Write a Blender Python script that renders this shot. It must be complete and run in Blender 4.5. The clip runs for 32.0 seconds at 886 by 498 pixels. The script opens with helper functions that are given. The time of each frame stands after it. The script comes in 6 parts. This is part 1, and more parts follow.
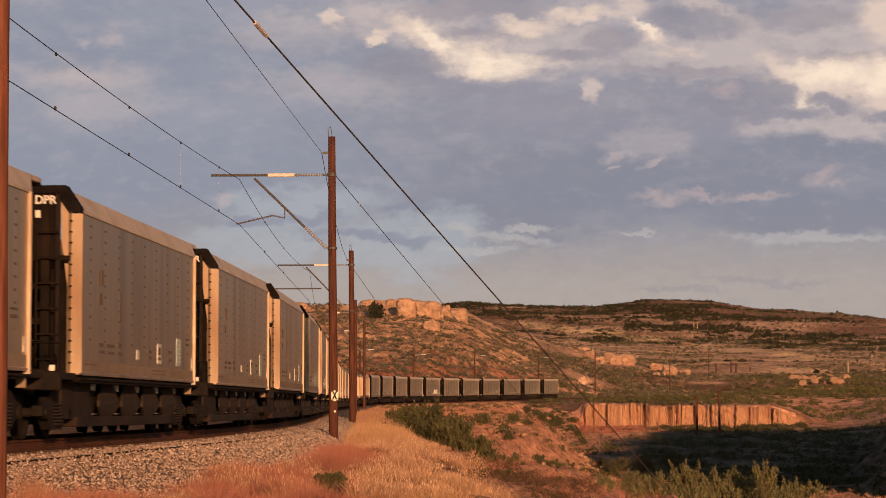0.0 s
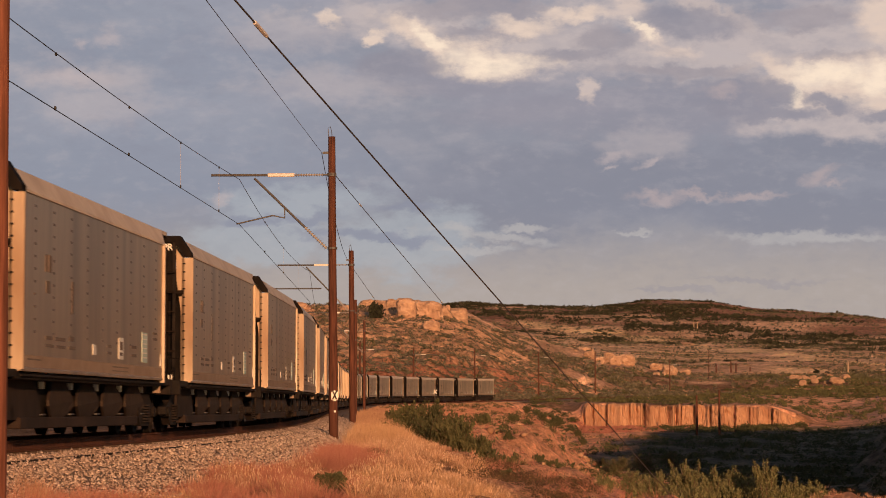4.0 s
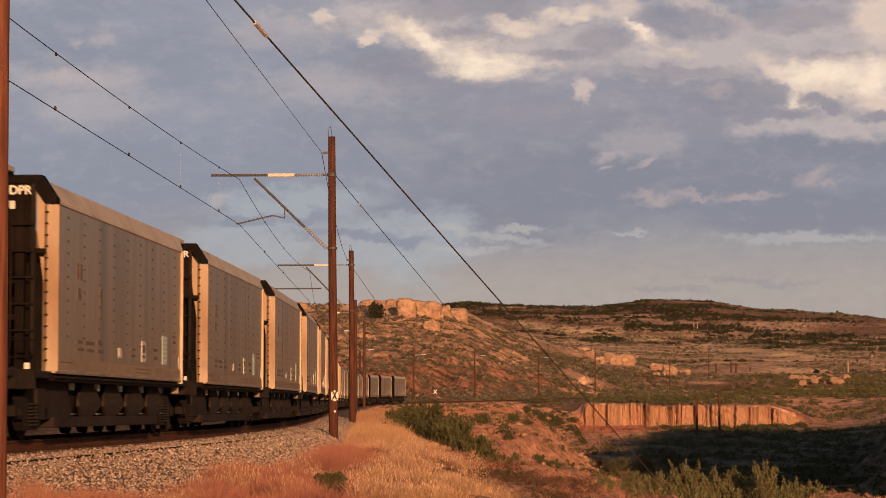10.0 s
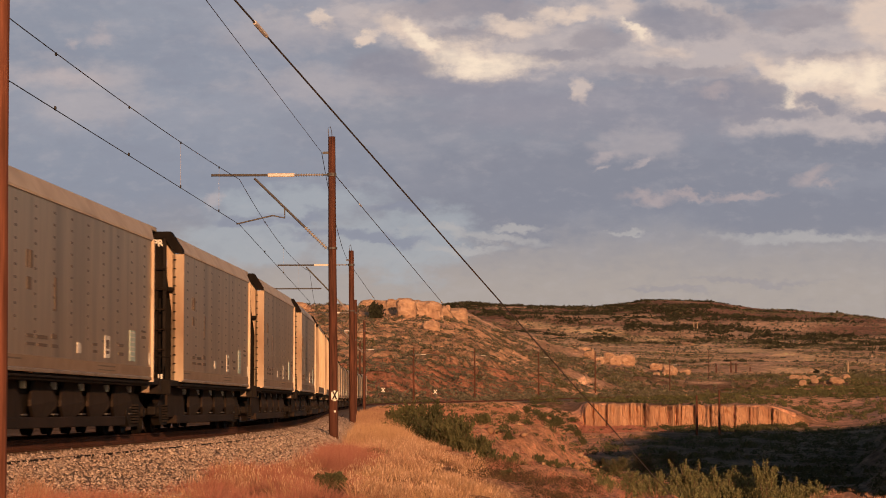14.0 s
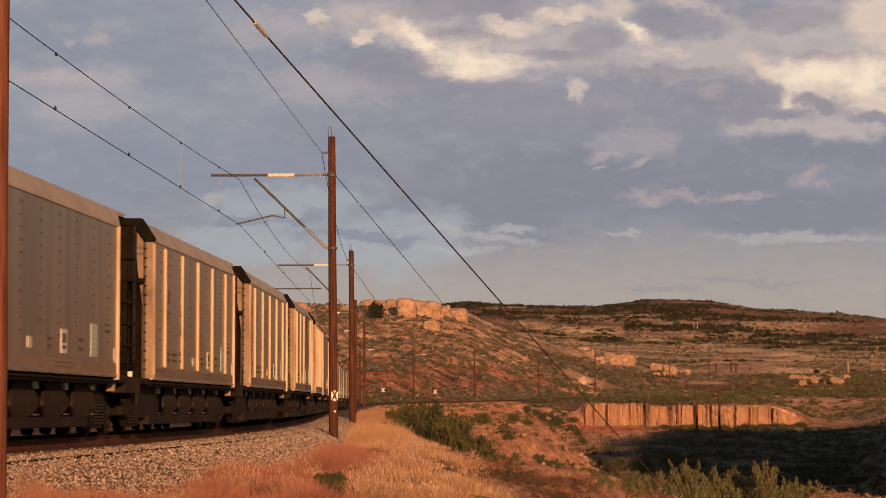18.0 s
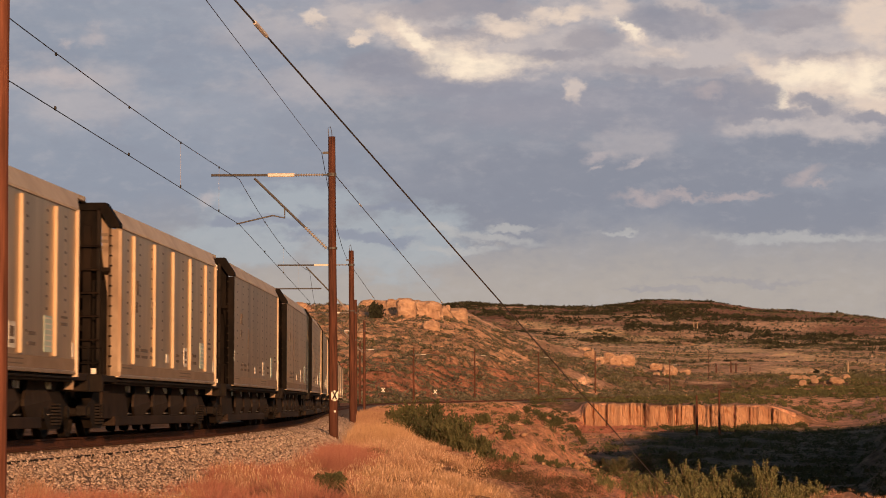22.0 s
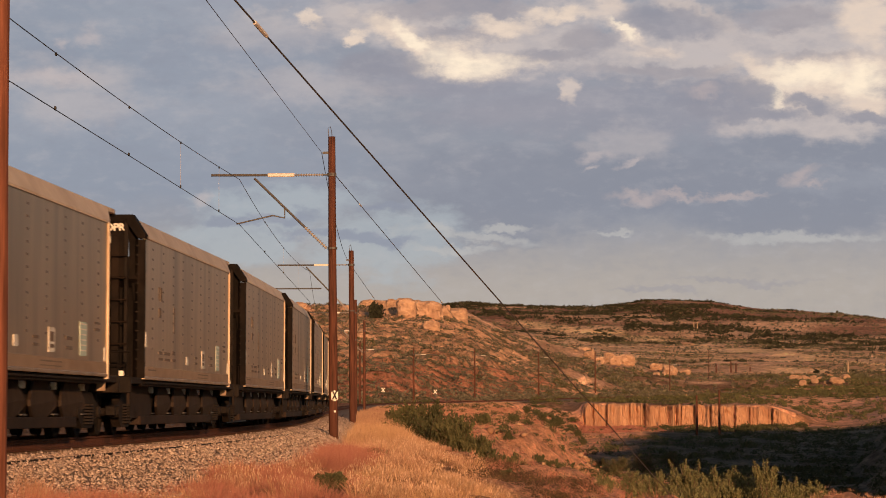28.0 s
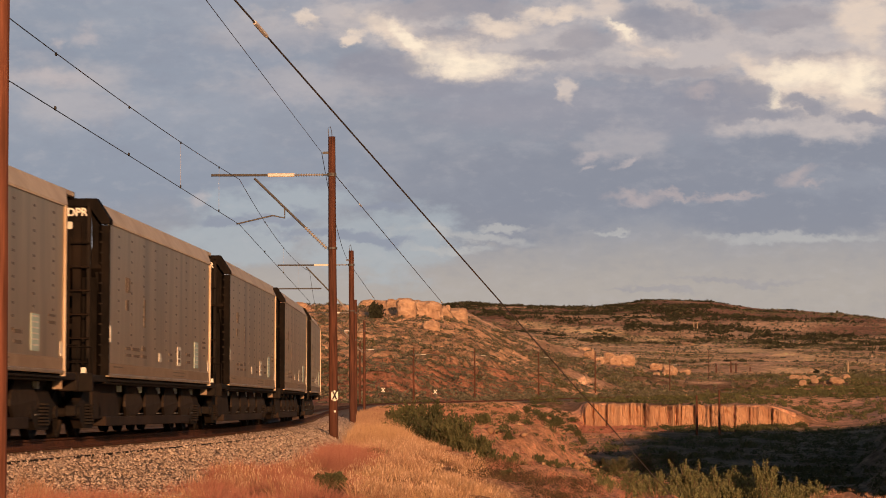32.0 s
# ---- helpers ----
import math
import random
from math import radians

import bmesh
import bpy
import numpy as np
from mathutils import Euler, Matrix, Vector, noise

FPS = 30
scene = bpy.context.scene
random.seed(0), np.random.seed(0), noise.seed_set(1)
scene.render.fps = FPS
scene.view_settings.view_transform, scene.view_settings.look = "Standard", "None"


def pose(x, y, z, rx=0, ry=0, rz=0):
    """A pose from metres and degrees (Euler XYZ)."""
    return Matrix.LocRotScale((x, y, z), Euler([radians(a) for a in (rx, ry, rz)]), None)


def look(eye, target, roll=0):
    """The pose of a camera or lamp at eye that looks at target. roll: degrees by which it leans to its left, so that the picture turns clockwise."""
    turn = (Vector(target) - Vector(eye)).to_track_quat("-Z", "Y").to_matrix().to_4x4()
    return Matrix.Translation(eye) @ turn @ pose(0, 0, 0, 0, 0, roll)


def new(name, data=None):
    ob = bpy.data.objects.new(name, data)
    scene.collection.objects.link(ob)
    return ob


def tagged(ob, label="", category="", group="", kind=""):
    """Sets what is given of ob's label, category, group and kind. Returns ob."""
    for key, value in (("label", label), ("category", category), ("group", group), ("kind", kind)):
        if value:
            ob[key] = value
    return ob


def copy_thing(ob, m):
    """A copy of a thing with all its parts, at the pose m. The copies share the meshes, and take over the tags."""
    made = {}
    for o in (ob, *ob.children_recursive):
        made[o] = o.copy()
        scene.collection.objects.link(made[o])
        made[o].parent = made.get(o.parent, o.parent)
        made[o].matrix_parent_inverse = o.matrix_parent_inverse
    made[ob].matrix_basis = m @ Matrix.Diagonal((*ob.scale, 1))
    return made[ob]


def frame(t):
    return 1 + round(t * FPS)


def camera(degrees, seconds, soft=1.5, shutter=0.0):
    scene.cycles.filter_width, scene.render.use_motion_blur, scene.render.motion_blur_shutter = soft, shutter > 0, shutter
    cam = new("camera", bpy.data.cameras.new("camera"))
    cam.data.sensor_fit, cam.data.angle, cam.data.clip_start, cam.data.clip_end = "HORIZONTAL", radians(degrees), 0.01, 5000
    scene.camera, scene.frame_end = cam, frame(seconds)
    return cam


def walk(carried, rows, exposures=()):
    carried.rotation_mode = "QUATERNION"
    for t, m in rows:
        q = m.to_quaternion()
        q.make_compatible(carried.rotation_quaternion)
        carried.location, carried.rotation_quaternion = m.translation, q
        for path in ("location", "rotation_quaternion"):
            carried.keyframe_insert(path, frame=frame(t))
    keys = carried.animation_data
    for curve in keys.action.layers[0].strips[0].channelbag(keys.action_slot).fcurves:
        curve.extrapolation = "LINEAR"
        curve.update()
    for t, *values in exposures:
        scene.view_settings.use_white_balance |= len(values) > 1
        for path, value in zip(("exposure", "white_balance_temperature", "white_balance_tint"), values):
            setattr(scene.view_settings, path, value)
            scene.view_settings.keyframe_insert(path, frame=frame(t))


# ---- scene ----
# Plan: metres, y along the view, z = 0 on the rail head beside the camera.
CAR = 16.5            # coupler to coupler
SPEED = CAR / 1.2415   # the train rolls towards the camera
TAIL = 533.0          # where the last car's side ends at 0 s, along the track


# ---- camera ----
cam = camera(20.5, 32.0, soft=0.9, shutter=0.4)
EYE = (0.0, 0.0, 0.475)
walk(cam, [(0, pose(*EYE, 93.77)), (32, pose(*EYE, 93.77))], [(0, 0.08, 6500, 13.5), (12, 0.05, 6500, 12), (20.2, 0.02, 6480, 10.5), (22, 0.14, 6450, 9.2), (24.5, 0.18, 6430, 8.6), (32, 0.16, 6400, 8.2)])

# ---- world and sun ----
SUN_SIDE, SUN_UP = 12.0, 9.0   # degrees: to the right of straight behind the camera, above the horizon
world = bpy.data.worlds.new("world")
scene.world = world
world.use_nodes = True
wn = world.node_tree.nodes
sky = wn.new("ShaderNodeTexSky")
sky.sky_type, sky.sun_disc = "NISHITA", False
sky.sun_elevation, sky.sun_rotation = radians(SUN_UP), radians(180 - SUN_SIDE)
sky.air_density, sky.dust_density = 1.0, 1.5
world.node_tree.links.new(sky.outputs[0], wn["Background"].inputs[0])
wn["Background"].inputs[1].default_value = 0.062
lamp = bpy.data.lights.new("sun", "SUN")
lamp.energy, lamp.angle, lamp.color = 4.6, radians(0.6), (1.0, 0.495, 0.225)
sun = new("sun", lamp)
sun.matrix_world = look((math.sin(radians(SUN_SIDE)) * 50, -math.cos(radians(SUN_SIDE)) * 50, 50 * math.tan(radians(SUN_UP))), (0, 0, 0))


# ---- the line of the track ----
def spline(px, py):
    """A natural cubic through the points; straight beyond its ends."""
    px, py = np.array(px, float), np.array(py, float)
    n, h = len(px), np.diff(px)
    a, b = np.eye(n), np.zeros(n)
    for i in range(1, n - 1):
        a[i, i - 1:i + 2] = h[i - 1], 2 * (h[i - 1] + h[i]), h[i]
        b[i] = 6 * ((py[i + 1] - py[i]) / h[i] - (py[i] - py[i - 1]) / h[i - 1])
    m = np.linalg.solve(a, b)

    def value(x):
        x = np.asarray(x, float)
        c = np.clip(x, px[0], px[-1])
        i = np.clip(np.searchsorted(px, c) - 1, 0, n - 2)
        l, r = c - px[i], px[i + 1] - c
        y = (m[i] * r ** 3 + m[i + 1] * l ** 3) / (6 * h[i]) + (py[i] / h[i] - m[i] * h[i] / 6) * r + (py[i + 1] / h[i] - m[i + 1] * h[i] / 6) * l
        return y + (x - c) * np.where(x < c, (py[1] - py[0]) / h[0], (py[-1] - py[-2]) / h[-1])
    return value


track_x = spline((-450, -100, 0, 38, 58.5, 75, 91, 107, 123, 150, 200, 260, 310, 353, 385, 417, 449, 480, 510, 540, 620, 800),
                 (-42, -17.5, -10.6, -7.95, -6.92, -6.57, -6.58, -6.9, -7.38, -8.3, -10.1, -11.8, -12.4, -12.0, -9.3, -5.0, 1.3, 9.2, 17.9, 26.5, 48, 90))
track_z = spline((-450, 0, 60, 107, 200, 320, 385, 437, 525, 640, 800), (0, 0, 0, 0.12, 0.45, 1.03, 1.6, 1.98, 2.95, 4.3, 6.2))
LY = np.arange(-450.0, 800.0, 0.5)
LX, LZ = track_x(LY), track_z(LY)
LS = np.concatenate(([0], np.cumsum(np.hypot(np.diff(LX), np.diff(LY)))))
LS -= np.interp(0, LY, LS)


def on_track(s):
    y = np.interp(s, LS, LY)
    return Vector((float(track_x(y)), float(y), float(track_z(y))))


def ease(a, b, x):
    t = np.clip((x - a) / (b - a), 0, 1)
    return t * t * (3 - 2 * t)


def waves(x, y, size, seed=0, octaves=4):
    """Smooth random relief, about -1 to 1."""
    rng, total, amp = np.random.RandomState(seed), 0, 1.0
    for _ in range(octaves):
        for _ in range(5):
            a, p = rng.uniform(0, 6.283, 2)
            total = total + amp * 0.4 * np.sin((x * math.cos(a) + y * math.sin(a)) * 6.283 / size * rng.uniform(0.7, 1.4) + p)
        amp, size = amp * 0.55, size * 0.47
    return total


# ---- the lie of the land ----
RIDGE_U = (-0.5, -0.05, 0.008, 0.027, 0.05, 0.06, 0.073, 0.082, 0.096, 0.11, 0.128, 0.142, 0.165, 0.181, 0.25, 0.5)
RIDGE_E = (0.03, 0.035, 0.0427, 0.0415, 0.0412, 0.0415, 0.043, 0.0445, 0.044, 0.0438, 0.041, 0.04, 0.0382, 0.036, 0.032, 0.03)
PLAIN_Y = (440, 480, 560, 620, 1000, 1500, 2000, 2500, 3000)
PLAIN_Z = (0.5, 1.5, 3.0, 5.0, 16.0, 34.0, 54.0, 82.0, 95.0)


EDGE_Y, EDGE_Q = (-50, 30, 53, 92, 140, 250, 400), (9.5, 9, 7, 5.1, 4.5, 4.5, 6)   # how far the grassy shelf reaches from the track
BANK_Y, BANK_Q = (-50, 30, 53, 92, 125, 150, 175, 200, 250, 300, 360, 400, 440, 470), (9.5, 9, 7, 5.1, 5.0, 9, 15, 18.0, 19.5, 21, 22, 19, 12, 8)   # and where the bank of the wash begins
BANK_RUN_Y, BANK_RUN = (60, 115, 150, 185, 240, 330, 420), (31, 27, 14, 8.0, 8.5, 9, 9)   # how long its slope is


def bank_edge(x, y):
    return np.interp(y, BANK_Y, BANK_Q) + ease(110, 160, y) * (0.7 * waves(x, y, 11, 15, 2) + 0.35 * waves(x, y, 4, 16, 2))


def hill_foot(x):
    return np.interp(x, (-200, -60, -10, 7, 25, 60, 120), (385, 405, 432, 492, 550, 640, 720))


def cliff_line(x):
    return 478 + 2.5 * np.sin(x * 0.19) + 1.2 * np.sin(x * 0.53 + 1) + 0.6 * waves(x, x, 6, 55, 3)


def ledges(x, y, back):
    """Broken beds of rock that step up the hill."""
    total = 0.0
    for k, (at, step) in enumerate(((38, 0.7), (66, 1.0), (90, 1.6), (128, 0.8), (160, 0.9), (205, 0.8), (240, 0.7))):
        bend = back - at + 7 * waves(x, y, 60, 23 + k, 3)
        total = total + step * np.clip(0.6 + waves(x, y, 40, 123 + k, 2), 0.1, 1.3) * (ease(0, 3.5, bend) - np.clip(bend / 30 + 0.5, 0, 1))
    return total


def land(x, y):
    """Height of the ground."""
    x, y = np.asarray(x, float), np.asarray(y, float)
    tx, tz = track_x(np.clip(y, -450, 800)), track_z(np.clip(y, -450, 800))
    q = x - tx
    u = x / np.maximum(y, 30)
    low = np.interp(y, (160, 270), (0.85, 0.45))
    shelf = tz - low - 0.035 * np.clip(q - 3.2, 0, 9) + 0.08 * waves(x, y, 7, 3, 2) + 0.09 * waves(x, y, 2.4, 4, 2) * ease(3.6, 4.6, q) * ease(140, 90, y)
    edge = bank_edge(x, y)
    floor = np.interp(y, (-100, 60, 150, 315, 480), (-7, -7, -7, -7.2, -3.0)) + 0.35 * waves(x, y, 28, 5, 3)
    w = np.clip((q - edge) / np.interp(y, BANK_RUN_Y, BANK_RUN), 0, 1)
    w = w * (1.25 - 0.25 * w) * ease(-0.5, 1.5, q - edge)
    slope_run = (0.5 * waves(x, y, 13, 8, 3) + 0.3 * waves(x, y, 3.5, 18, 3) - 0.4 * np.maximum(0, waves(x, y, 6, 17, 2))) * w * (1 - w) * 3
    near = shelf * (1 - w) + floor * w + slope_run
    # a low grassy spur this side of the wash
    near = near + 1.9 * ease(11.6, 16.5, x + 0.8 * waves(x, y, 6, 19, 2)) * np.exp(-((y - 100) / 9) ** 2)
    # the bank to the east, out of the picture, that shades the valley
    bank_foot = np.maximum(36, 0.164 * y + 2.0)
    near = near + 27 * ease(0, 17, x - bank_foot + 2 * waves(x, y, 40, 9, 3)) * ease(260, 120, x) * ease(70, 165, y) * ease(460, 305, y)
    plain = np.interp(y, PLAIN_Y, PLAIN_Z) + ease(500, 900, y) * 1.2 * waves(x, y, 180, 11, 3)
    plain = np.maximum(plain, 0) + (tz - low - plain) * (1 - ease(14, 40, np.abs(q))) * ease(380, 440, y) * (1 - ease(760, 800, y))
    plain = plain - 3.6 * ease(0.13, 0.16, u) * ease(640, 520, y) * ease(0.2, 0.16, u)
    # the hill with the bluff
    back = y - hill_foot(x)
    rise = np.interp(back, (0, 25, 70, 100, 175, 265, 330, 700), (0, 1.2, 7.0, 9.0, 14.5, 20.5, 23, 8))
    rise = rise * np.interp(u, (-0.06, -0.03, 0.0, 0.012, 0.027, 0.05, 0.073, 0.1), (1.04, 1.02, 1.04, 0.95, 0.68, 0.42, 0.2, 0))
    hilly = np.where(back > 0, rise + (0.7 * waves(x, y, 34, 21, 4) + 0.42 * waves(x, y, 7, 22, 3) + ledges(x, y, back)) * ease(0, 50, back) * ease(0.1, 0.05, u), 0)
    far = plain + np.maximum(hilly, 0)
    # the cliff: sudden in the middle, a plain slope at its ends
    cy = cliff_line(x)
    soft = np.interp(u, (0.045, 0.058, 0.148, 0.16), (45, 0.6, 0.6, 60))
    c = ease(-soft, soft, y - cy)
    c = np.where(q < 10, ease(-60, 0, y - np.where(q < 0, hill_foot(x), cy + 20)), c)
    z = near * (1 - c) + far * c
    # the ridge on the horizon
    crest = 0.475 + np.interp(u, RIDGE_U, RIDGE_E)  * 3300 + 2.2 * waves(x, y, 420, 31, 4) - 6
    r = ease(2100, 3300, y)
    z = np.where(y > 2100, z * (1 - r) + crest * r, z)
    z = z - 70 * ease(3350, 4600, y)
    return z




def ground_at(px, py, y0, y1):
    """The spot on the ground, between two distances, that lies in a given direction from the eye."""
    ys = np.linspace(y0, y1, 800)
    xs = (px - 784) / 4335.5 * ys
    miss = np.abs(726.6 - 4335.5 * (land(xs, ys) - EYE[2]) / ys - py)
    k = int(np.argmin(miss))
    return float(xs[k]), float(ys[k])


# ---- materials ----
def shader(name):
    m = bpy.data.materials.new(name)
    m.use_nodes = True
    return m, m.node_tree.nodes, m.node_tree.links, m.node_tree.nodes["Principled BSDF"]


def surface(name, low, high, rough=0.8, metal=0.0, grain=8.0, bump=0.3, depth=0.02, stretch=(1, 1, 1), vary=0.0, stain=None, stain_size=0.6, spec=0.3):
    """Grain between two colours, a larger stain, a fine relief, and a shade that differs from object to object."""
    m, n, l, p = shader(name)
    co, mp = n.new("ShaderNodeTexCoord"), n.new("ShaderNodeMapping")
    mp.inputs["Scale"].default_value = stretch
    l.new(co.outputs["Object"], mp.inputs[0])
    a = n.new("ShaderNodeTexNoise")
    a.inputs["Scale"].default_value, a.inputs["Detail"].default_value = grain, 6
    l.new(mp.outputs[0], a.inputs[0])
    ramp = n.new("ShaderNodeValToRGB")
    ramp.color_ramp.elements[0].position, ramp.color_ramp.elements[1].position = 0.32, 0.68
    ramp.color_ramp.elements[0].color, ramp.color_ramp.elements[1].color = (*low, 1), (*high, 1)
    l.new(a.outputs[0], ramp.inputs[0])
    colour = ramp.outputs[0]
    if stain:
        b = n.new("ShaderNodeTexNoise")
        b.inputs["Scale"].default_value, b.inputs["Detail"].default_value = stain_size, 5
        l.new(mp.outputs[0], b.inputs[0])
        r2 = n.new("ShaderNodeValToRGB")
        r2.color_ramp.elements[0].position, r2.color_ramp.elements[1].position = 0.5, 0.72
        l.new(b.outputs[0], r2.inputs[0])
        mix = n.new("ShaderNodeMix")
        mix.data_type = "RGBA"
        l.new(r2.outputs[0], mix.inputs["Factor"])
        l.new(colour, mix.inputs[6])
        mix.inputs[7].default_value = (*stain, 1)
        colour = mix.outputs[2]
    if vary:
        info, hue, rng = n.new("ShaderNodeObjectInfo"), n.new("ShaderNodeHueSaturation"), n.new("ShaderNodeMapRange")
        l.new(info.outputs["Random"], rng.inputs[0])
        rng.inputs[3].default_value, rng.inputs[4].default_value = 1 - vary, 1 + vary
        l.new(rng.outputs[0], hue.inputs["Value"])
        l.new(colour, hue.inputs["Color"])
        colour = hue.outputs[0]
    l.new(colour, p.inputs["Base Color"])
    p.inputs["Roughness"].default_value, p.inputs["Metallic"].default_value = rough, metal
    p.inputs["Specular IOR Level"].default_value = spec
    if bump:
        bm = n.new("ShaderNodeBump")
        bm.inputs["Strength"].default_value, bm.inputs["Distance"].default_value = bump, depth
        l.new(a.outputs[0], bm.inputs["Height"])
        l.new(bm.outputs[0], p.inputs["Normal"])
    return m


def islands(name, colours, rough=0.9, through_light=0.0, grain=0.0, spec=0.15):
    """Each joined piece takes its own colour from the row of colours."""
    m, n, l, p = shader(name)
    g, ramp = n.new("ShaderNodeNewGeometry"), n.new("ShaderNodeValToRGB")
    e = ramp.color_ramp.elements
    while len(e) < len(colours):
        e.new(0.5)
    for i, c in enumerate(colours):
        e[i].position, e[i].color = i / (len(colours) - 1), (*c, 1)
    l.new(g.outputs["Random Per Island"], ramp.inputs[0])
    l.new(ramp.outputs[0], p.inputs["Base Color"])
    p.inputs["Roughness"].default_value, p.inputs["Specular IOR Level"].default_value = rough, spec
    if grain:
        a, bm = n.new("ShaderNodeTexNoise"), n.new("ShaderNodeBump")
        a.inputs["Scale"].default_value = grain
        bm.inputs["Strength"].default_value, bm.inputs["Distance"].default_value = 0.5, 0.02
        l.new(a.outputs[0], bm.inputs["Height"])
        l.new(bm.outputs[0], p.inputs["Normal"])
    return m


def ground_material():
    m, n, l, p = shader("ground")
    at, co = n.new("ShaderNodeAttribute"), n.new("ShaderNodeTexCoord")
    at.attribute_name = "soil"
    colour = at.outputs["Color"]
    height = None
    for size, amount in ((0.006, 0.25), (0.035, 0.4), (0.35, 0.55), (2.2, 0.5)):
        a = n.new("ShaderNodeTexNoise")
        a.inputs["Scale"].default_value, a.inputs["Detail"].default_value, a.inputs["Roughness"].default_value = size, 8, 0.65
        l.new(co.outputs["Object"], a.inputs[0])
        r = n.new("ShaderNodeMapRange")
        r.inputs[1].default_value, r.inputs[2].default_value = 0.3, 0.7
        r.inputs[3].default_value, r.inputs[4].default_value = 1 - amount, 1 + amount
        l.new(a.outputs[0], r.inputs[0])
        h = n.new("ShaderNodeHueSaturation")
        l.new(r.outputs[0], h.inputs["Value"])
        l.new(colour, h.inputs["Color"])
        colour = h.outputs[0]
        height = height or a
    bm = n.new("ShaderNodeBump")
    bm.inputs["Strength"].default_value, bm.inputs["Distance"].default_value = 0.5, 0.4
    l.new(a.outputs[0], bm.inputs["Height"])
    big, lumps = n.new("ShaderNodeBump"), n.new("ShaderNodeTexNoise")
    lumps.inputs["Scale"].default_value, lumps.inputs["Detail"].default_value, lumps.inputs["Roughness"].default_value = 1.5, 8, 0.72
    l.new(co.outputs["Object"], lumps.inputs[0])
    big.inputs["Strength"].default_value, big.inputs["Distance"].default_value = 0.7, 0.5
    l.new(lumps.outputs[0], big.inputs["Height"])
    l.new(bm.outputs[0], big.inputs["Normal"])
    l.new(big.outputs[0], p.inputs["Normal"])
    l.new(colour, p.inputs["Base Color"])
    p.inputs["Roughness"].default_value, p.inputs["Specular IOR Level"].default_value = 0.95, 0.1
    return m


SIDE = surface("weathered_bare_metal", (0.58, 0.455, 0.33), (0.7, 0.56, 0.415), 0.42, 0.8, 5, 0.1, 0.01, (1, 1.6, 0.12), 0.08, (0.43, 0.34, 0.25), 0.7)
SILL = surface("brown_sill_paint", (0.27, 0.2, 0.145), (0.35, 0.26, 0.19), 0.65, 0.0, 5, 0.1, 0.01, (1, 0.5, 1), 0.08, (0.2, 0.14, 0.1), 0.7)
BAND = surface("tan_top_band", (0.56, 0.46, 0.355), (0.64, 0.535, 0.42), 0.55, 0.0, 4, 0.1, 0.01, (1, 1, 1), 0.08, (0.47, 0.37, 0.275), 0.7)
RIB = surface("bright_rib_paint", (0.5, 0.39, 0.27), (0.58, 0.46, 0.33), 0.5, 0.0, 6, 0.05, 0.005, (1, 1, 0.3), 0.05)
POST = surface("lit_corner_paint", (0.49, 0.385, 0.28), (0.58, 0.46, 0.34), 0.6, 0.0, 6, 0.1, 0.01, (1, 1, 0.3), 0.06, (0.3, 0.19, 0.12), 0.9)
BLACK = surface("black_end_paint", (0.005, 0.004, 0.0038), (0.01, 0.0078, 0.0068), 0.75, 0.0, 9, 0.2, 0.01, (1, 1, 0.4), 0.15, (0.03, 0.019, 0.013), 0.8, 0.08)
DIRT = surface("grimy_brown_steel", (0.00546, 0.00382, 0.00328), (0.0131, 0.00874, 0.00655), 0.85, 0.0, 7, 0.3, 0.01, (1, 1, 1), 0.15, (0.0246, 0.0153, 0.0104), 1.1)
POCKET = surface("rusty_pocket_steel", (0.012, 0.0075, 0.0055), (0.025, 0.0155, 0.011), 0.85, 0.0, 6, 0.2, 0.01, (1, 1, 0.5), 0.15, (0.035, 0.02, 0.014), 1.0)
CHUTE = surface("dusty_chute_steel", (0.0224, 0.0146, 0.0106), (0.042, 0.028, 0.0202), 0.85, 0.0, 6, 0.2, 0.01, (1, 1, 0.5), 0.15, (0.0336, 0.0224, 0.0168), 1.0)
RUST = surface("rusty_steel", (0.065, 0.023, 0.014), (0.135, 0.05, 0.028), 0.8, 0.0, 14, 0.3, 0.01, (1, 1, 1), 0.1, (0.04, 0.017, 0.011), 1.0)
RUNNING = surface("polished_rail_head", (0.3, 0.26, 0.23), (0.42, 0.37, 0.33), 0.35, 0.9, 20, 0.0)
WHITE = surface("white_marking", (0.72, 0.7, 0.64), (0.82, 0.8, 0.74), 0.6, 0.0, 9, 0.05, 0.005, (1, 1, 1), 0.05, (0.5, 0.46, 0.4), 2.0)
TEAL = surface("pale_teal_decal", (0.42, 0.56, 0.52), (0.52, 0.64, 0.6), 0.6, 0.0, 9, 0.05, 0.005)
GREY = surface("faded_lettering", (0.13, 0.1, 0.08), (0.2, 0.155, 0.125), 0.7, 0.0, 9, 0.0)
WOOD = surface("creosoted_pole_wood", (0.042, 0.016, 0.0105), (0.125, 0.047, 0.03), 0.85, 0.0, 16, 0.6, 0.02, (1, 1, 0.06), 0.12, (0.07, 0.026, 0.017), 1.6)
# the pole wood again, lighter: the sun on the left pole is in its colour
SUNLIT_WOOD = surface("sunlit_pole_wood", (0.1, 0.036, 0.021), (0.24, 0.088, 0.053), 0.85, 0.0, 16, 0.6, 0.02, (1, 1, 0.06), 0, (0.07, 0.026, 0.017), 1.6)
PALE_WOOD = surface("bare_pole_wood", (0.3, 0.22, 0.16), (0.42, 0.32, 0.24), 0.85, 0.0, 16, 0.4, 0.02, (1, 1, 0.06))
STEEL = surface("dull_grey_steel", (0.07, 0.068, 0.07), (0.115, 0.112, 0.115), 0.6, 0.2, 18, 0.1, 0.005)
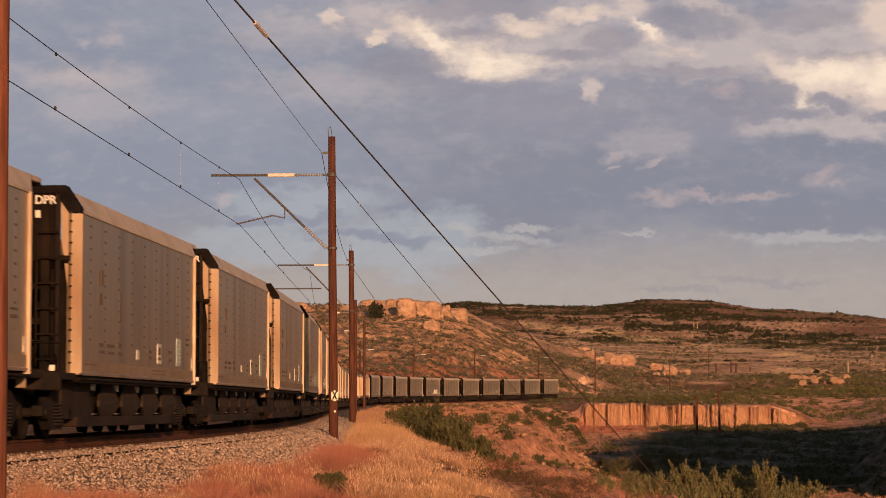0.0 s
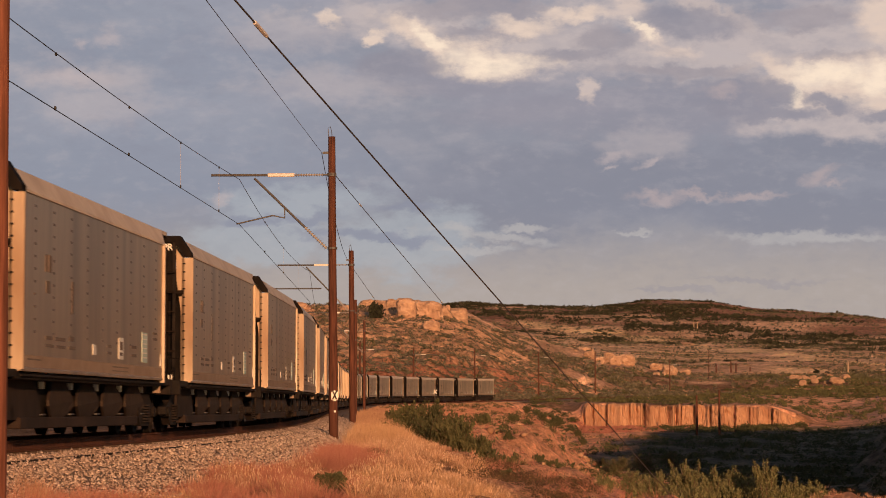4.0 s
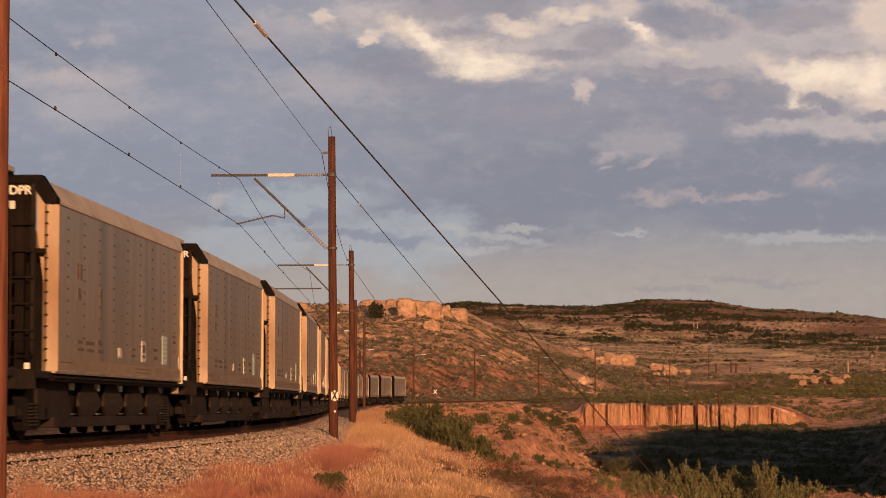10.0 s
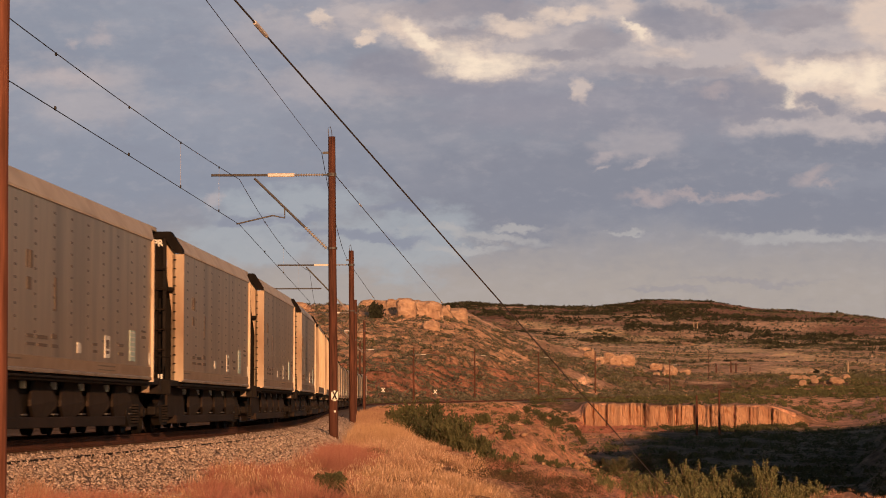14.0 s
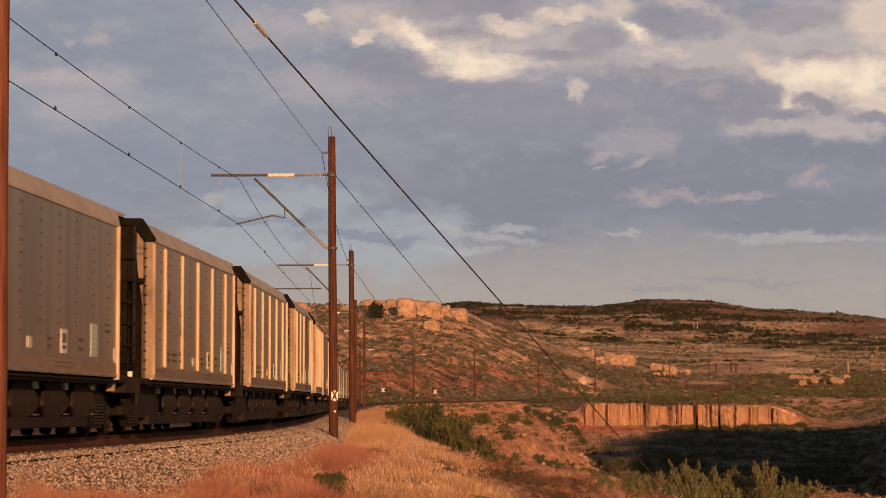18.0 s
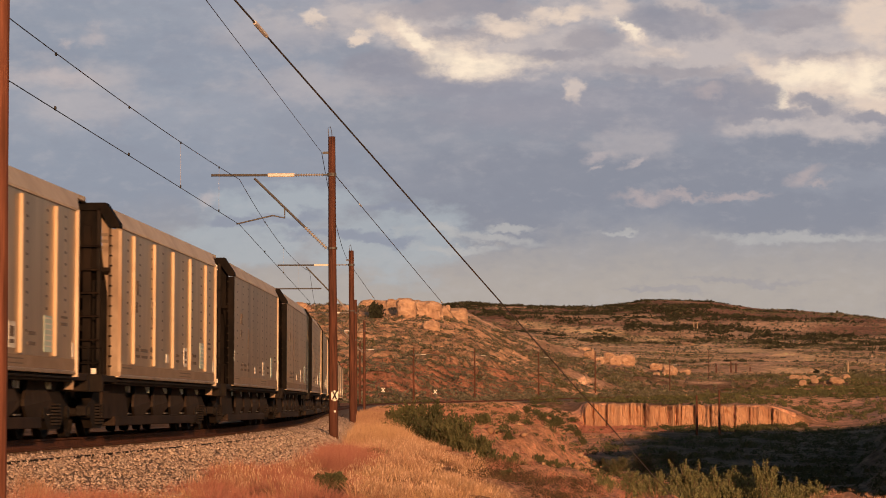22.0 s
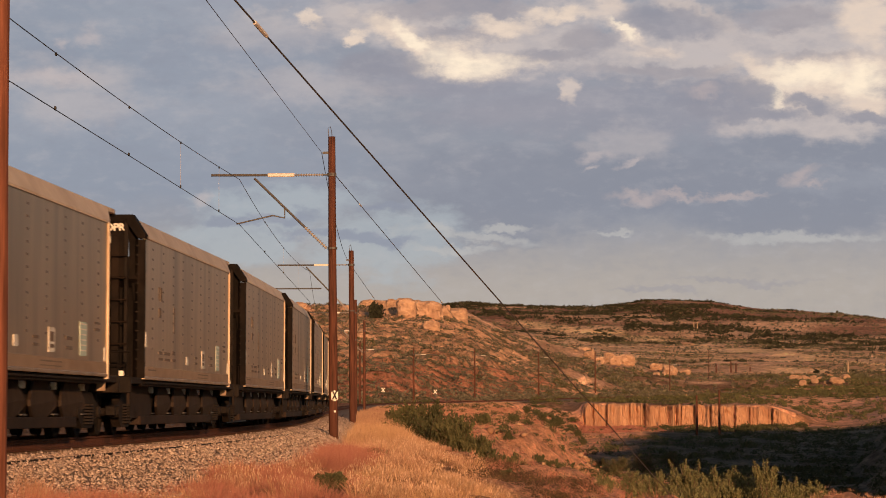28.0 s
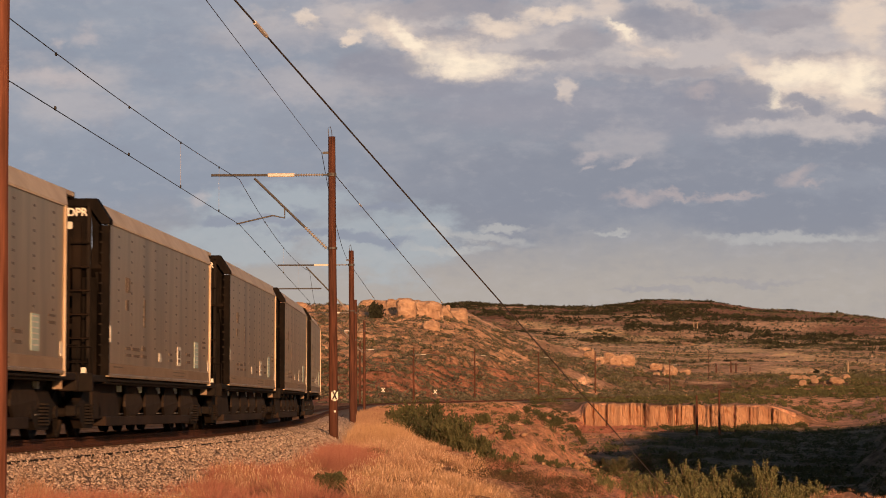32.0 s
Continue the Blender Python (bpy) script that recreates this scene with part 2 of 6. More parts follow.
WIRE = surface("dark_wire", (0.06, 0.052, 0.046), (0.11, 0.096, 0.084), 0.5, 0.5, 20, 0.0)
PALE_WIRE = surface("pale_wire", (0.4, 0.36, 0.34), (0.5, 0.46, 0.44), 0.6, 0.0, 9, 0.0)
SHED = surface("grey_insulator_shed", (0.26, 0.25, 0.25), (0.36, 0.345, 0.345), 0.4, 0.0, 9, 0.0)
PORCELAIN = surface("white_insulator", (0.56, 0.52, 0.5), (0.66, 0.62, 0.6), 0.3, 0.0, 9, 0.0)
DARK = surface("black_sign_paint", (0.012, 0.011, 0.01), (0.025, 0.022, 0.02), 0.6, 0.0, 9, 0.0)
TIE = surface("tie_wood", (0.05, 0.03, 0.02), (0.11, 0.07, 0.05), 0.9, 0.0, 10, 0.4, 0.02, (0.2, 1, 1), 0.2)
STONE = islands("ballast_stone", ((0.12, 0.088, 0.074), (0.31, 0.235, 0.195), (0.47, 0.365, 0.31), (0.23, 0.17, 0.142), (0.66, 0.54, 0.46), (0.37, 0.28, 0.235), (0.51, 0.405, 0.34)), 0.9)
BED = surface("ballast_bed", (0.09, 0.068, 0.055), (0.26, 0.2, 0.165), 0.95, 0.0, 26, 1.0, 0.05, (1, 1, 1), 0, (0.18, 0.113, 0.081), 0.5)
STRAW = islands("straw_grass", ((0.306, 0.18, 0.118), (0.424, 0.245, 0.165), (0.36, 0.208, 0.14), (0.53, 0.33, 0.225), (0.2, 0.115, 0.074)), 0.8)
PALE_HEAD = islands("pale_seed_head", ((0.46, 0.295, 0.2), (0.6, 0.4, 0.28), (0.72, 0.52, 0.38), (0.38, 0.23, 0.155)), 0.7)
GOLD_GRASS = islands("golden_grass", ((0.47, 0.295, 0.17), (0.57, 0.375, 0.23), (0.38, 0.235, 0.135)), 0.8)
BROWN_GRASS = islands("brown_grass", ((0.16, 0.1, 0.055), (0.22, 0.135, 0.078), (0.11, 0.078, 0.042)), 0.85)
RED_GRASS = islands("reddish_grass", ((0.3, 0.122, 0.1), (0.38, 0.16, 0.13), (0.42, 0.21, 0.15), (0.33, 0.13, 0.11)), 0.85)
BUSH = islands("bush_leaves", ((0.045, 0.05, 0.024), (0.07, 0.075, 0.038), (0.1, 0.098, 0.05), (0.055, 0.06, 0.03)), 0.75)
GREASE = islands("greasewood_leaves", ((0.055, 0.06, 0.028), (0.09, 0.092, 0.044), (0.125, 0.12, 0.058), (0.07, 0.075, 0.035)), 0.75)
WILLOW = islands("willow_leaves", ((0.058, 0.064, 0.03), (0.13, 0.134, 0.064), (0.21, 0.2, 0.1), (0.088, 0.094, 0.045)), 0.75)
SAGE = islands("sagebrush", ((0.06, 0.057, 0.042), (0.125, 0.117, 0.086), (0.2, 0.182, 0.138), (0.038, 0.037, 0.026)), 0.9)
DRY_GRASS = islands("dry_bunch_grass", ((0.3, 0.19, 0.12), (0.38, 0.245, 0.155), (0.45, 0.3, 0.19), (0.25, 0.155, 0.1)), 0.9)
FLAT_SAGE = islands("dark_sagebrush", ((0.06, 0.06, 0.042), (0.11, 0.105, 0.073), (0.16, 0.148, 0.108)), 0.9)
JUNIPER = islands("juniper", ((0.02, 0.022, 0.015), (0.034, 0.036, 0.023), (0.05, 0.05, 0.032)), 0.9)
DRY_BRUSH = islands("dry_brush_twigs", ((0.05, 0.036, 0.022), (0.085, 0.055, 0.035), (0.125, 0.08, 0.05), (0.06, 0.05, 0.03)), 0.9)
TWIG = surface("twig_bark", (0.1, 0.065, 0.045), (0.17, 0.115, 0.08), 0.9, 0.0, 20, 0.3, 0.01)
ROCK = surface("tan_sandstone", (0.3, 0.19, 0.13), (0.52, 0.35, 0.25), 0.95, 0.0, 0.5, 1.0, 0.9, (1, 1, 1.4), 0.15, (0.3, 0.175, 0.11), 0.12)
SCREE = islands("scree_rock", ((0.26, 0.15, 0.1), (0.34, 0.21, 0.14), (0.42, 0.28, 0.19), (0.22, 0.12, 0.08)), 0.95)
CLIFF = surface("eroded_clay_cliff", (0.38, 0.21, 0.128), (0.54, 0.325, 0.208), 0.95, 0.0, 1.8, 1.0, 0.5, (1.4, 1.4, 0.22), 0, (0.328, 0.172, 0.107), 0.2)
GROUND = ground_material()


# ---- building helpers ----
def mesh_of(bm, material, name="mesh", smooth=False):
    data = bpy.data.meshes.new(name)
    bm.normal_update()
    bm.to_mesh(data)
    bm.free()
    for m in material if isinstance(material, (list, tuple)) else (material,):
        data.materials.append(m)
    if smooth:
        data.polygons.foreach_set("use_smooth", [True] * len(data.polygons))
    return data


def part(name, bm, material, parent, label="", at=None, smooth=False):
    """One mesh object under a thing or under a part; bm is a bmesh or a mesh that is used again."""
    data = bm if isinstance(bm, bpy.types.Mesh) else mesh_of(bm, material, name, smooth)
    ob = new(name, data)
    ob.parent = parent
    if at is not None:
        ob.matrix_basis = at
    return tagged(ob, label)


def box(x0, x1, y0, y1, z0, z1, bevel=0.0, bm=None):
    bm = bm or bmesh.new()
    made = bmesh.ops.create_cube(bm, size=1, matrix=Matrix.LocRotScale(((x0 + x1) / 2, (y0 + y1) / 2, (z0 + z1) / 2), None, (x1 - x0, y1 - y0, z1 - z0)))
    if bevel:
        edges = list({e for v in made["verts"] for e in v.link_edges})
        bmesh.ops.bevel(bm, geom=edges, offset=bevel, segments=1, affect="EDGES")
    return bm


def prism(points, a, b, axis="x", bm=None):
    """A flat outline pushed from a to b along an axis; the outline is in the two other axes, in their order."""
    bm = bm or bmesh.new()

    def at(p, d):
        return {"x": (d, p[0], p[1]), "y": (p[0], d, p[1]), "z": (p[0], p[1], d)}[axis]
    lo = [bm.verts.new(at(p, a)) for p in points]
    hi = [bm.verts.new(at(p, b)) for p in points]
    faces = [bm.faces.new(lo), bm.faces.new(hi[::-1])]
    for i in range(len(points)):
        j = (i + 1) % len(points)
        faces.append(bm.faces.new((lo[i], hi[i], hi[j], lo[j])))
    bmesh.ops.recalc_face_normals(bm, faces=faces)
    return bm


def tube(points, radius, sides=6, bm=None, taper=1.0):
    """A round bar along points."""
    bm = bm or bmesh.new()
    pts = [Vector(p) for p in points]
    rings = []
    for i, p in enumerate(pts):
        way = (pts[min(i + 1, len(pts) - 1)] - pts[max(i - 1, 0)]).normalized()
        e1 = way.cross(Vector((0, 1, 0) if abs(way.y) < 0.8 else (1, 0, 0))).normalized()
        e2 = way.cross(e1)
        r = radius * (1 + (taper - 1) * i / (len(pts) - 1))
        rings.append([bm.verts.new(p + e1 * (r * math.cos(k * 6.2832 / sides)) + e2 * (r * math.sin(k * 6.2832 / sides))) for k in range(sides)])
    for a, b in zip(rings, rings[1:]):
        for k in range(sides):
            bm.faces.new((a[k], a[(k + 1) % sides], b[(k + 1) % sides], b[k]))
    bm.faces.new(rings[0][::-1])
    bm.faces.new(rings[-1])
    return bm


def grid_mesh(name, verts, rows, cols, material, closed=False):
    data = bpy.data.meshes.new(name)
    i = np.arange((rows - 1) * cols).reshape(rows - 1, cols)
    if not closed:
        i = i[:, :-1]
    j = i - i % cols + (i % cols + 1) % cols
    quads = np.stack([i, j, j + cols, i + cols], -1).reshape(-1, 4)
    data.vertices.add(len(verts))
    data.vertices.foreach_set("co", verts.astype(np.float32).ravel())
    fill_faces(data, quads)
    data.materials.append(material)
    return data


def fill_faces(data, faces):
    n, k = faces.shape
    data.loops.add(n * k)
    data.loops.foreach_set("vertex_index", faces.ravel().astype(np.int32))
    data.polygons.add(n)
    data.polygons.foreach_set("loop_start", np.arange(0, n * k, k, dtype=np.int32))
    data.polygons.foreach_set("loop_total", np.full(n, k, dtype=np.int32))
    data.update(calc_edges=True)


def scatter_mesh(name, verts, faces, places, turns, sizes, material, tilt=None):
    """Many copies of one small shape joined into one mesh. sizes: one scale or three for each."""
    n, k = len(places), verts.shape[-2]
    sizes = np.asarray(sizes, float)
    sizes = sizes[:, None, None] if sizes.ndim == 1 else sizes[:, None, :]
    v = np.broadcast_to(verts, (n, k, 3)) * sizes if verts.ndim == 2 else verts * sizes
    c, s = np.cos(turns)[:, None], np.sin(turns)[:, None]
    v = np.stack([v[..., 0] * c - v[..., 1] * s, v[..., 0] * s + v[..., 1] * c, v[..., 2]], -1)
    if tilt is not None:
        v[..., 0] += v[..., 2] * tilt[:, 0, None]
        v[..., 1] += v[..., 2] * tilt[:, 1, None]
    v = v + places[:, None, :]
    f = (faces[None] + (np.arange(n) * k)[:, None, None]).reshape(-1, faces.shape[1])
    data = bpy.data.meshes.new(name)
    data.vertices.add(n * k)
    data.vertices.foreach_set("co", v.reshape(-1).astype(np.float32))
    fill_faces(data, f)
    data.materials.append(material)
    return data


# ---- the ground: one sheet out to the horizon ----
def build_ground():
    fine = np.tan(np.radians(np.arange(-11.6, 11.61, 0.072)))
    az = np.concatenate((np.radians(np.arange(-180, -12, 4.0)), np.arctan(fine), np.radians(np.arange(12.5, 178, 4.0))))
    radii = np.concatenate((np.array([0.01, 0.8, 4, 9, 15, 22, 29]), 34 * 1.0165 ** np.arange(0, 155), 434 + np.arange(0, 250) * 1.05))
    r = radii[-1]
    extra = []
    while r < 4700:
        r *= 1.007 if r < 1000 else 1.012
        extra.append(r)
    radii = np.concatenate((radii, extra))
    rr, aa = np.meshgrid(radii, az, indexing="ij")
    x, y = rr * np.sin(aa), rr * np.cos(aa)
    z = land(x, y)
    data = grid_mesh("ground", np.stack([x, y, z], -1).reshape(-1, 3), len(radii), len(az), GROUND, closed=True)
    # what grows or lies on the ground, by place
    xf, yf = x.ravel(), y.ravel()
    q, u = xf - track_x(np.clip(yf, -450, 800)), xf / np.maximum(yf, 30)
    soil = np.zeros((len(xf), 4), np.float32)
    soil[:, 3] = 1
    # straw: shelf soil kept dark, the shade between grass clumps put into it
    red, straw, sand = np.array((0.68, 0.36, 0.23)), np.array((0.19, 0.115, 0.072)), np.array((0.5, 0.3, 0.2))
    scrub, flat = np.array((0.6, 0.39, 0.26)), np.array((0.76, 0.52, 0.32))

    def lay(base, colour, amount):
        amount = np.clip(amount, 0, 1)[:, None]
        return base * (1 - amount) + colour * amount
    c = np.broadcast_to(straw, (len(xf), 3)).copy()
    edge = np.interp(yf, EDGE_Y, EDGE_Q)
    n1, n2 = waves(xf, yf, 22, 41), waves(xf, yf, 300, 42)
    c = lay(c, red, ease(-1, 4, q - edge + n1 * 1.5) * (yf < 480))
    # wash floor: soil colour taken down to deepen the shade lying on it
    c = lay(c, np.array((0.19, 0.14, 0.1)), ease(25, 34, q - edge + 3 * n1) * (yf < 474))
    back = yf - hill_foot(xf)
    c = lay(c, np.array((0.38, 0.178, 0.118)), ease(0, 10, back) * ease(115, 70, back + 12 * n1) * ease(0.07, 0.04, u))
    c = lay(c, np.array((0.5, 0.312, 0.208)), ease(60, 120, back + 12 * n1) * ease(0.09, 0.05, u))
    plain = ease(470, 500, yf) * ease(0.03, 0.06, u + 0.01 * n1)
    c = lay(c, sand, plain * ease(0.1, 0.05, u) * ease(900, 650, yf))
    c = lay(c, red, plain * ease(0.09, 0.11, u) * ease(760, 600, yf))
    c = lay(c, np.array((0.62, 0.39, 0.27)), np.exp(-((u - 0.061) / 0.011) ** 2 - ((yf - 688) / 26) ** 2) * 1.3)
    c = lay(c, scrub, ease(740, 980, yf + 120 * n1) * ease(-10, 60, np.where(u < 0.05, back - 200, 100)))
    c = lay(c, flat, ease(0.0, 0.7, n2 + 0.3) * ease(900, 1150, yf) * ease(2700, 2200, yf) * 0.7)
    c = lay(c, np.array((0.31, 0.165, 0.112)), ease(2100, 2500, yf + 300 * n2))
    # bright dry meadows in long streaks
    meadow, n3 = np.array((0.88, 0.62, 0.35)), waves(xf, yf, 90, 43, 3)
    c = lay(c, meadow, np.exp(-((yf - np.interp(u, (0.085, 0.119, 0.154, 0.185), (2020, 1720, 1370, 1120)) + 50 * n3) / 48) ** 2) * ease(0.075, 0.1, u))
    c = lay(c, meadow, np.exp(-((yf - np.interp(u, (0.03, 0.068, 0.09), (2370, 2190, 2090)) + 40 * n3) / 60) ** 2) * ease(0.026, 0.036, u) * ease(0.1, 0.085, u))
    c = lay(c, meadow, np.exp(-((yf - 1010 + 30 * n3) / 20) ** 2) * ease(0.125, 0.14, u) * 0.6)
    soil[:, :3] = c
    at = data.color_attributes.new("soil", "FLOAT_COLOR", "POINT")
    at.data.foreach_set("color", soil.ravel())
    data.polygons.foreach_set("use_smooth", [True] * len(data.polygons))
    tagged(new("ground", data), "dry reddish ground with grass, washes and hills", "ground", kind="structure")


build_ground()


def build_cliff():
    """The eroded clay wall of the wash, with its gullies."""
    us = np.linspace(0.047, 0.156, 430)
    rows = 14
    x0 = us * 478
    cy = cliff_line(x0)
    top = land(x0, cy + 1.2) + 0.05 + 0.2 * waves(x0, x0, 4, 53, 3)
    foot = land(x0, cy - 3.5) - 0.5
    top = foot + (top - foot) * (0.3 * ease(0.047, 0.05, us) + 0.7 * ease(0.048, 0.061, us)) * (1 - np.clip((us - 0.13) / 0.027, 0, 1) ** 1.6)
    rng = np.random.RandomState(4)
    gully = np.zeros_like(x0)
    for k in range(100):
        p, w, d = x0[0] + (x0[-1] - x0[0]) * rng.rand(), rng.uniform(0.14, 0.6), rng.uniform(0.1, 0.7)
        if k < 17:
            p, w, d = x0[0] + (x0[-1] - x0[0]) * (0.05 + 0.8 * rng.rand() ** 1.3), rng.uniform(0.09, 0.18), rng.uniform(1.2, 3.2)
        gully += d * np.exp(-((x0 - p) / w) ** 2)
    verts = []
    for k in range(rows):
        t = k / (rows - 1)
        out = 1.3 * (1 - t) ** 2 + 0.2 * waves(x0 * 2, np.full_like(x0, k * 0.7), 3.0, 51, 3) + rng.uniform(-0.12, 0.12, len(x0))
        y = cy - 1.6 - out + gully * min(1, 0.25 + t)
        if k == rows - 1:
            y = cy + 1.5
        verts.append(np.stack([x0 * (y / 478), y, foot + (top - foot) * min(1, t * 1.02) + (0.15 * waves(x0, x0, 4, 52, 2) if 0 < k < rows - 1 else 0)], -1))
    data = grid_mesh("cliff", np.concatenate(verts), rows, len(us), CLIFF)
    tagged(new("cliff", data), "eroded tan clay cliff with dark vertical gullies", "cliff", kind="structure")


build_cliff()


# ---- the sky beyond the hills ----
def build_sky():
    m, n, l, p = shader("evening_sky")
    n.remove(p)
    out, em = n["Material Output"], n.new("ShaderNodeEmission")
    l.new(em.outputs[0], out.inputs[0])
    co, sep = n.new("ShaderNodeTexCoord"), n.new("ShaderNodeSeparateXYZ")
    l.new(co.outputs["UV"], sep.inputs[0])

    def calc(op, a, b=None, c=None):
        k = n.new("ShaderNodeMath")
        k.operation = op
        for i, v in enumerate((a, b, c)):
            if v is None:
                continue
            if isinstance(v, (int, float)):
                k.inputs[i].default_value = v
            else:
                l.new(v, k.inputs[i])
        return k.outputs[0]

    def mixed(f, a, b):
        k = n.new("ShaderNodeMix")
        k.data_type = "RGBA"
        l.new(f, k.inputs["Factor"])
        for i, v in ((6, a), (7, b)):
            if isinstance(v, tuple):
                k.inputs[i].default_value = (*v, 1)
            else:
                l.new(v, k.inputs[i])
        return k.outputs[2]

    def ramp(f, a, b):
        k = n.new("ShaderNodeMapRange")
        k.interpolation_type = "SMOOTHSTEP"
        k.inputs[1].default_value, k.inputs[2].default_value = a, b
        l.new(f, k.inputs[0])
        return k.outputs[0]

    def fbm(size, sx, sy, w, detail=7):
        k, mp = n.new("ShaderNodeTexNoise"), n.new("ShaderNodeMapping")
        mp.inputs["Scale"].default_value, mp.inputs["Location"].default_value = (sx, sy, 1), (w, w * 0.7, w)
        l.new(co.outputs["UV"], mp.inputs[0])
        k.inputs["Scale"].default_value, k.inputs["Detail"].default_value, k.inputs["Roughness"].default_value = size, detail, 0.58
        l.new(mp.outputs[0], k.inputs[0])
        return k.outputs[0]
    # u runs to the right, v upwards, in thousandths of the picture's unit; both bent by noise at three sizes
    u, v = sep.outputs[0], sep.outputs[1]
    for size, amount, shift in ((5.0, 0.05, 3.1), (17.0, 0.042, 4.4), (52.0, 0.02, 7.9)):
        u = calc("ADD", u, calc("MULTIPLY", calc("SUBTRACT", fbm(size, 1, 1.4, shift, 4), 0.5), amount * 1.3))
        v = calc("ADD", v, calc("MULTIPLY", calc("SUBTRACT", fbm(size, 1, 1.4, shift + 5.7, 4), 0.5), amount))

    def blob(x, y, rx, ry, slant=0.0):
        """A bank of cloud about (x, y), in thousandths to the right and down: 1 in its middle, 0 on its edge; slant: how far it drops for each unit to the right."""
        dx = calc("SUBTRACT", u, (x + 23) / 1000)
        dy = calc("SUBTRACT", v, 0.7266 - y / 1000)
        if slant:
            dy = calc("ADD", dy, calc("MULTIPLY", dx, slant))
        dx, dy = calc("DIVIDE", dx, rx / 1000), calc("DIVIDE", dy, ry / 1000)
        return calc("SUBTRACT", 1, calc("SQRT", calc("ADD", calc("MULTIPLY", dx, dx), calc("MULTIPLY", dy, dy))))

    soft1, soft2, soft3 = fbm(3.2, 0.7, 2.2, 1.3), fbm(8, 0.75, 1.9, 5.2), fbm(22, 0.8, 1.5, 2.2)

    def bank(edge, ragged, *b):
        """Several banks as one shape, its edge so soft and so ragged."""
        t = b[0]
        for k in b[1:]:
            t = calc("MAXIMUM", t, k)
        t = calc("ADD", t, calc("MULTIPLY", calc("SUBTRACT", soft2, 0.5), ragged * 1.6))
        t = calc("ADD", t, calc("MULTIPLY", calc("SUBTRACT", soft3, 0.5), ragged * 1.6))
        return ramp(t, -edge / 2, edge / 2)

    def paint(shape, amount, tone):
        return mixed(calc("MULTIPLY", shape, amount), colour, tone)
    low, mid = (0.4, 0.352, 0.318), (0.262, 0.272, 0.318)
    colour = mixed(ramp(v, 0.2, 0.38), low, mid)
    colour = paint(calc("MULTIPLY", ramp(soft1, 0.42, 0.62), ramp(v, 0.36, 0.6)), 0.8, (0.345, 0.328, 0.365))
    colour = paint(calc("MULTIPLY", ramp(u, 0.8, 0.35), ramp(v, 0.3, 0.46)), 0.6, (0.305, 0.33, 0.388))
    # broad grey belts
    colour = paint(bank(0.9, 0.8, blob(160, 90, 330, 50), blob(330, 115, 260, 45), blob(250, 300, 380, 60), blob(60, 20, 120, 25)), 0.6, (0.25, 0.275, 0.335))
    colour = paint(bank(0.9, 0.8, blob(1130, 320, 330, 65), blob(1480, 260, 240, 32), blob(820, 390, 200, 45), blob(1430, 375, 240, 40)), 0.7, (0.222, 0.232, 0.28))
    colour = paint(bank(0.9, 0.7, blob(1020, 112, 150, 16), blob(1250, 145, 230, 24, 0.06), blob(820, 150, 160, 25), blob(1120, 200, 320, 40)), 0.55, (0.28, 0.268, 0.31))
    # pale open sky low in the west
    colour = paint(bank(0.8, 0.9, blob(520, 365, 150, 42), blob(430, 430, 120, 45), blob(690, 430, 150, 60)), 0.7, (0.385, 0.415, 0.44))
    colour = paint(bank(1.0, 1.1, blob(530, 382, 60, 12, 0.1), blob(640, 420, 110, 10, 0.1), blob(690, 372, 60, 10), blob(430, 385, 50, 10)), 0.8, (0.25, 0.265, 0.325))
    # pale bars over the horizon
    colour = paint(bank(1.2, 1.2, blob(860, 418, 90, 8, 0.08), blob(905, 403, 40, 6), blob(1440, 420, 170, 9), blob(1100, 408, 25, 4), blob(820, 438, 60, 6)), 0.7, (0.45, 0.43, 0.415))
    colour = paint(bank(1.2, 0.8, blob(1170, 515, 60, 4), blob(1330, 495, 110, 4)), 0.5, (0.3, 0.28, 0.3))
    # beige veils
    colour = paint(bank(1.1, 1.0, blob(1230, 85, 280, 50), blob(1490, 70, 160, 65), blob(950, 60, 160, 42), blob(700, 30, 160, 38), blob(1040, 20, 130, 34), blob(1460, 215, 150, 28)), 0.85, (0.53, 0.455, 0.43))
    colour = paint(bank(1.2, 1.1, blob(120, 135, 110, 32), blob(150, 185, 90, 30), blob(500, 55, 110, 32), blob(1130, 250, 60, 28), blob(560, 150, 120, 30)), 0.5, (0.47, 0.415, 0.41))
    # the darker bellies in front of them
    colour = paint(bank(0.8, 0.8, blob(830, 6, 130, 24), blob(830, 55, 80, 14), blob(1055, 68, 55, 24), blob(1405, 30, 105, 22), blob(1200, 122, 120, 12), blob(1480, 92, 80, 9), blob(1000, 92, 90, 12)), 0.8, (0.325, 0.295, 0.318))
    # sunlit cream
    colour = paint(bank(1.15, 0.75, blob(838, 99, 98, 32, 0.06), blob(752, 78, 48, 24, 0.5), blob(700, 42, 46, 18, 0.3), blob(640, 62, 24, 10, -0.3), blob(775, 108, 52, 16), blob(915, 40, 50, 15), blob(1010, 22, 66, 14), blob(565, 28, 24, 12, 0.4)), 0.95, (0.74, 0.59, 0.48))
    colour = paint(bank(1.2, 0.75, blob(1130, 60, 56, 13, 0.55), blob(1100, 15, 28, 18), blob(1240, 22, 66, 16, 0.35), blob(1180, 88, 40, 10), blob(1023, 165, 12, 22, 0.4)), 0.7, (0.7, 0.56, 0.47))
    colour = paint(bank(1.2, 0.75, blob(1485, 140, 140, 46), blob(1372, 125, 40, 22, 0.5), blob(1400, 165, 19, 20), blob(1555, 180, 45, 26), blob(1560, 30, 45, 44)), 0.95, (0.71, 0.565, 0.465))
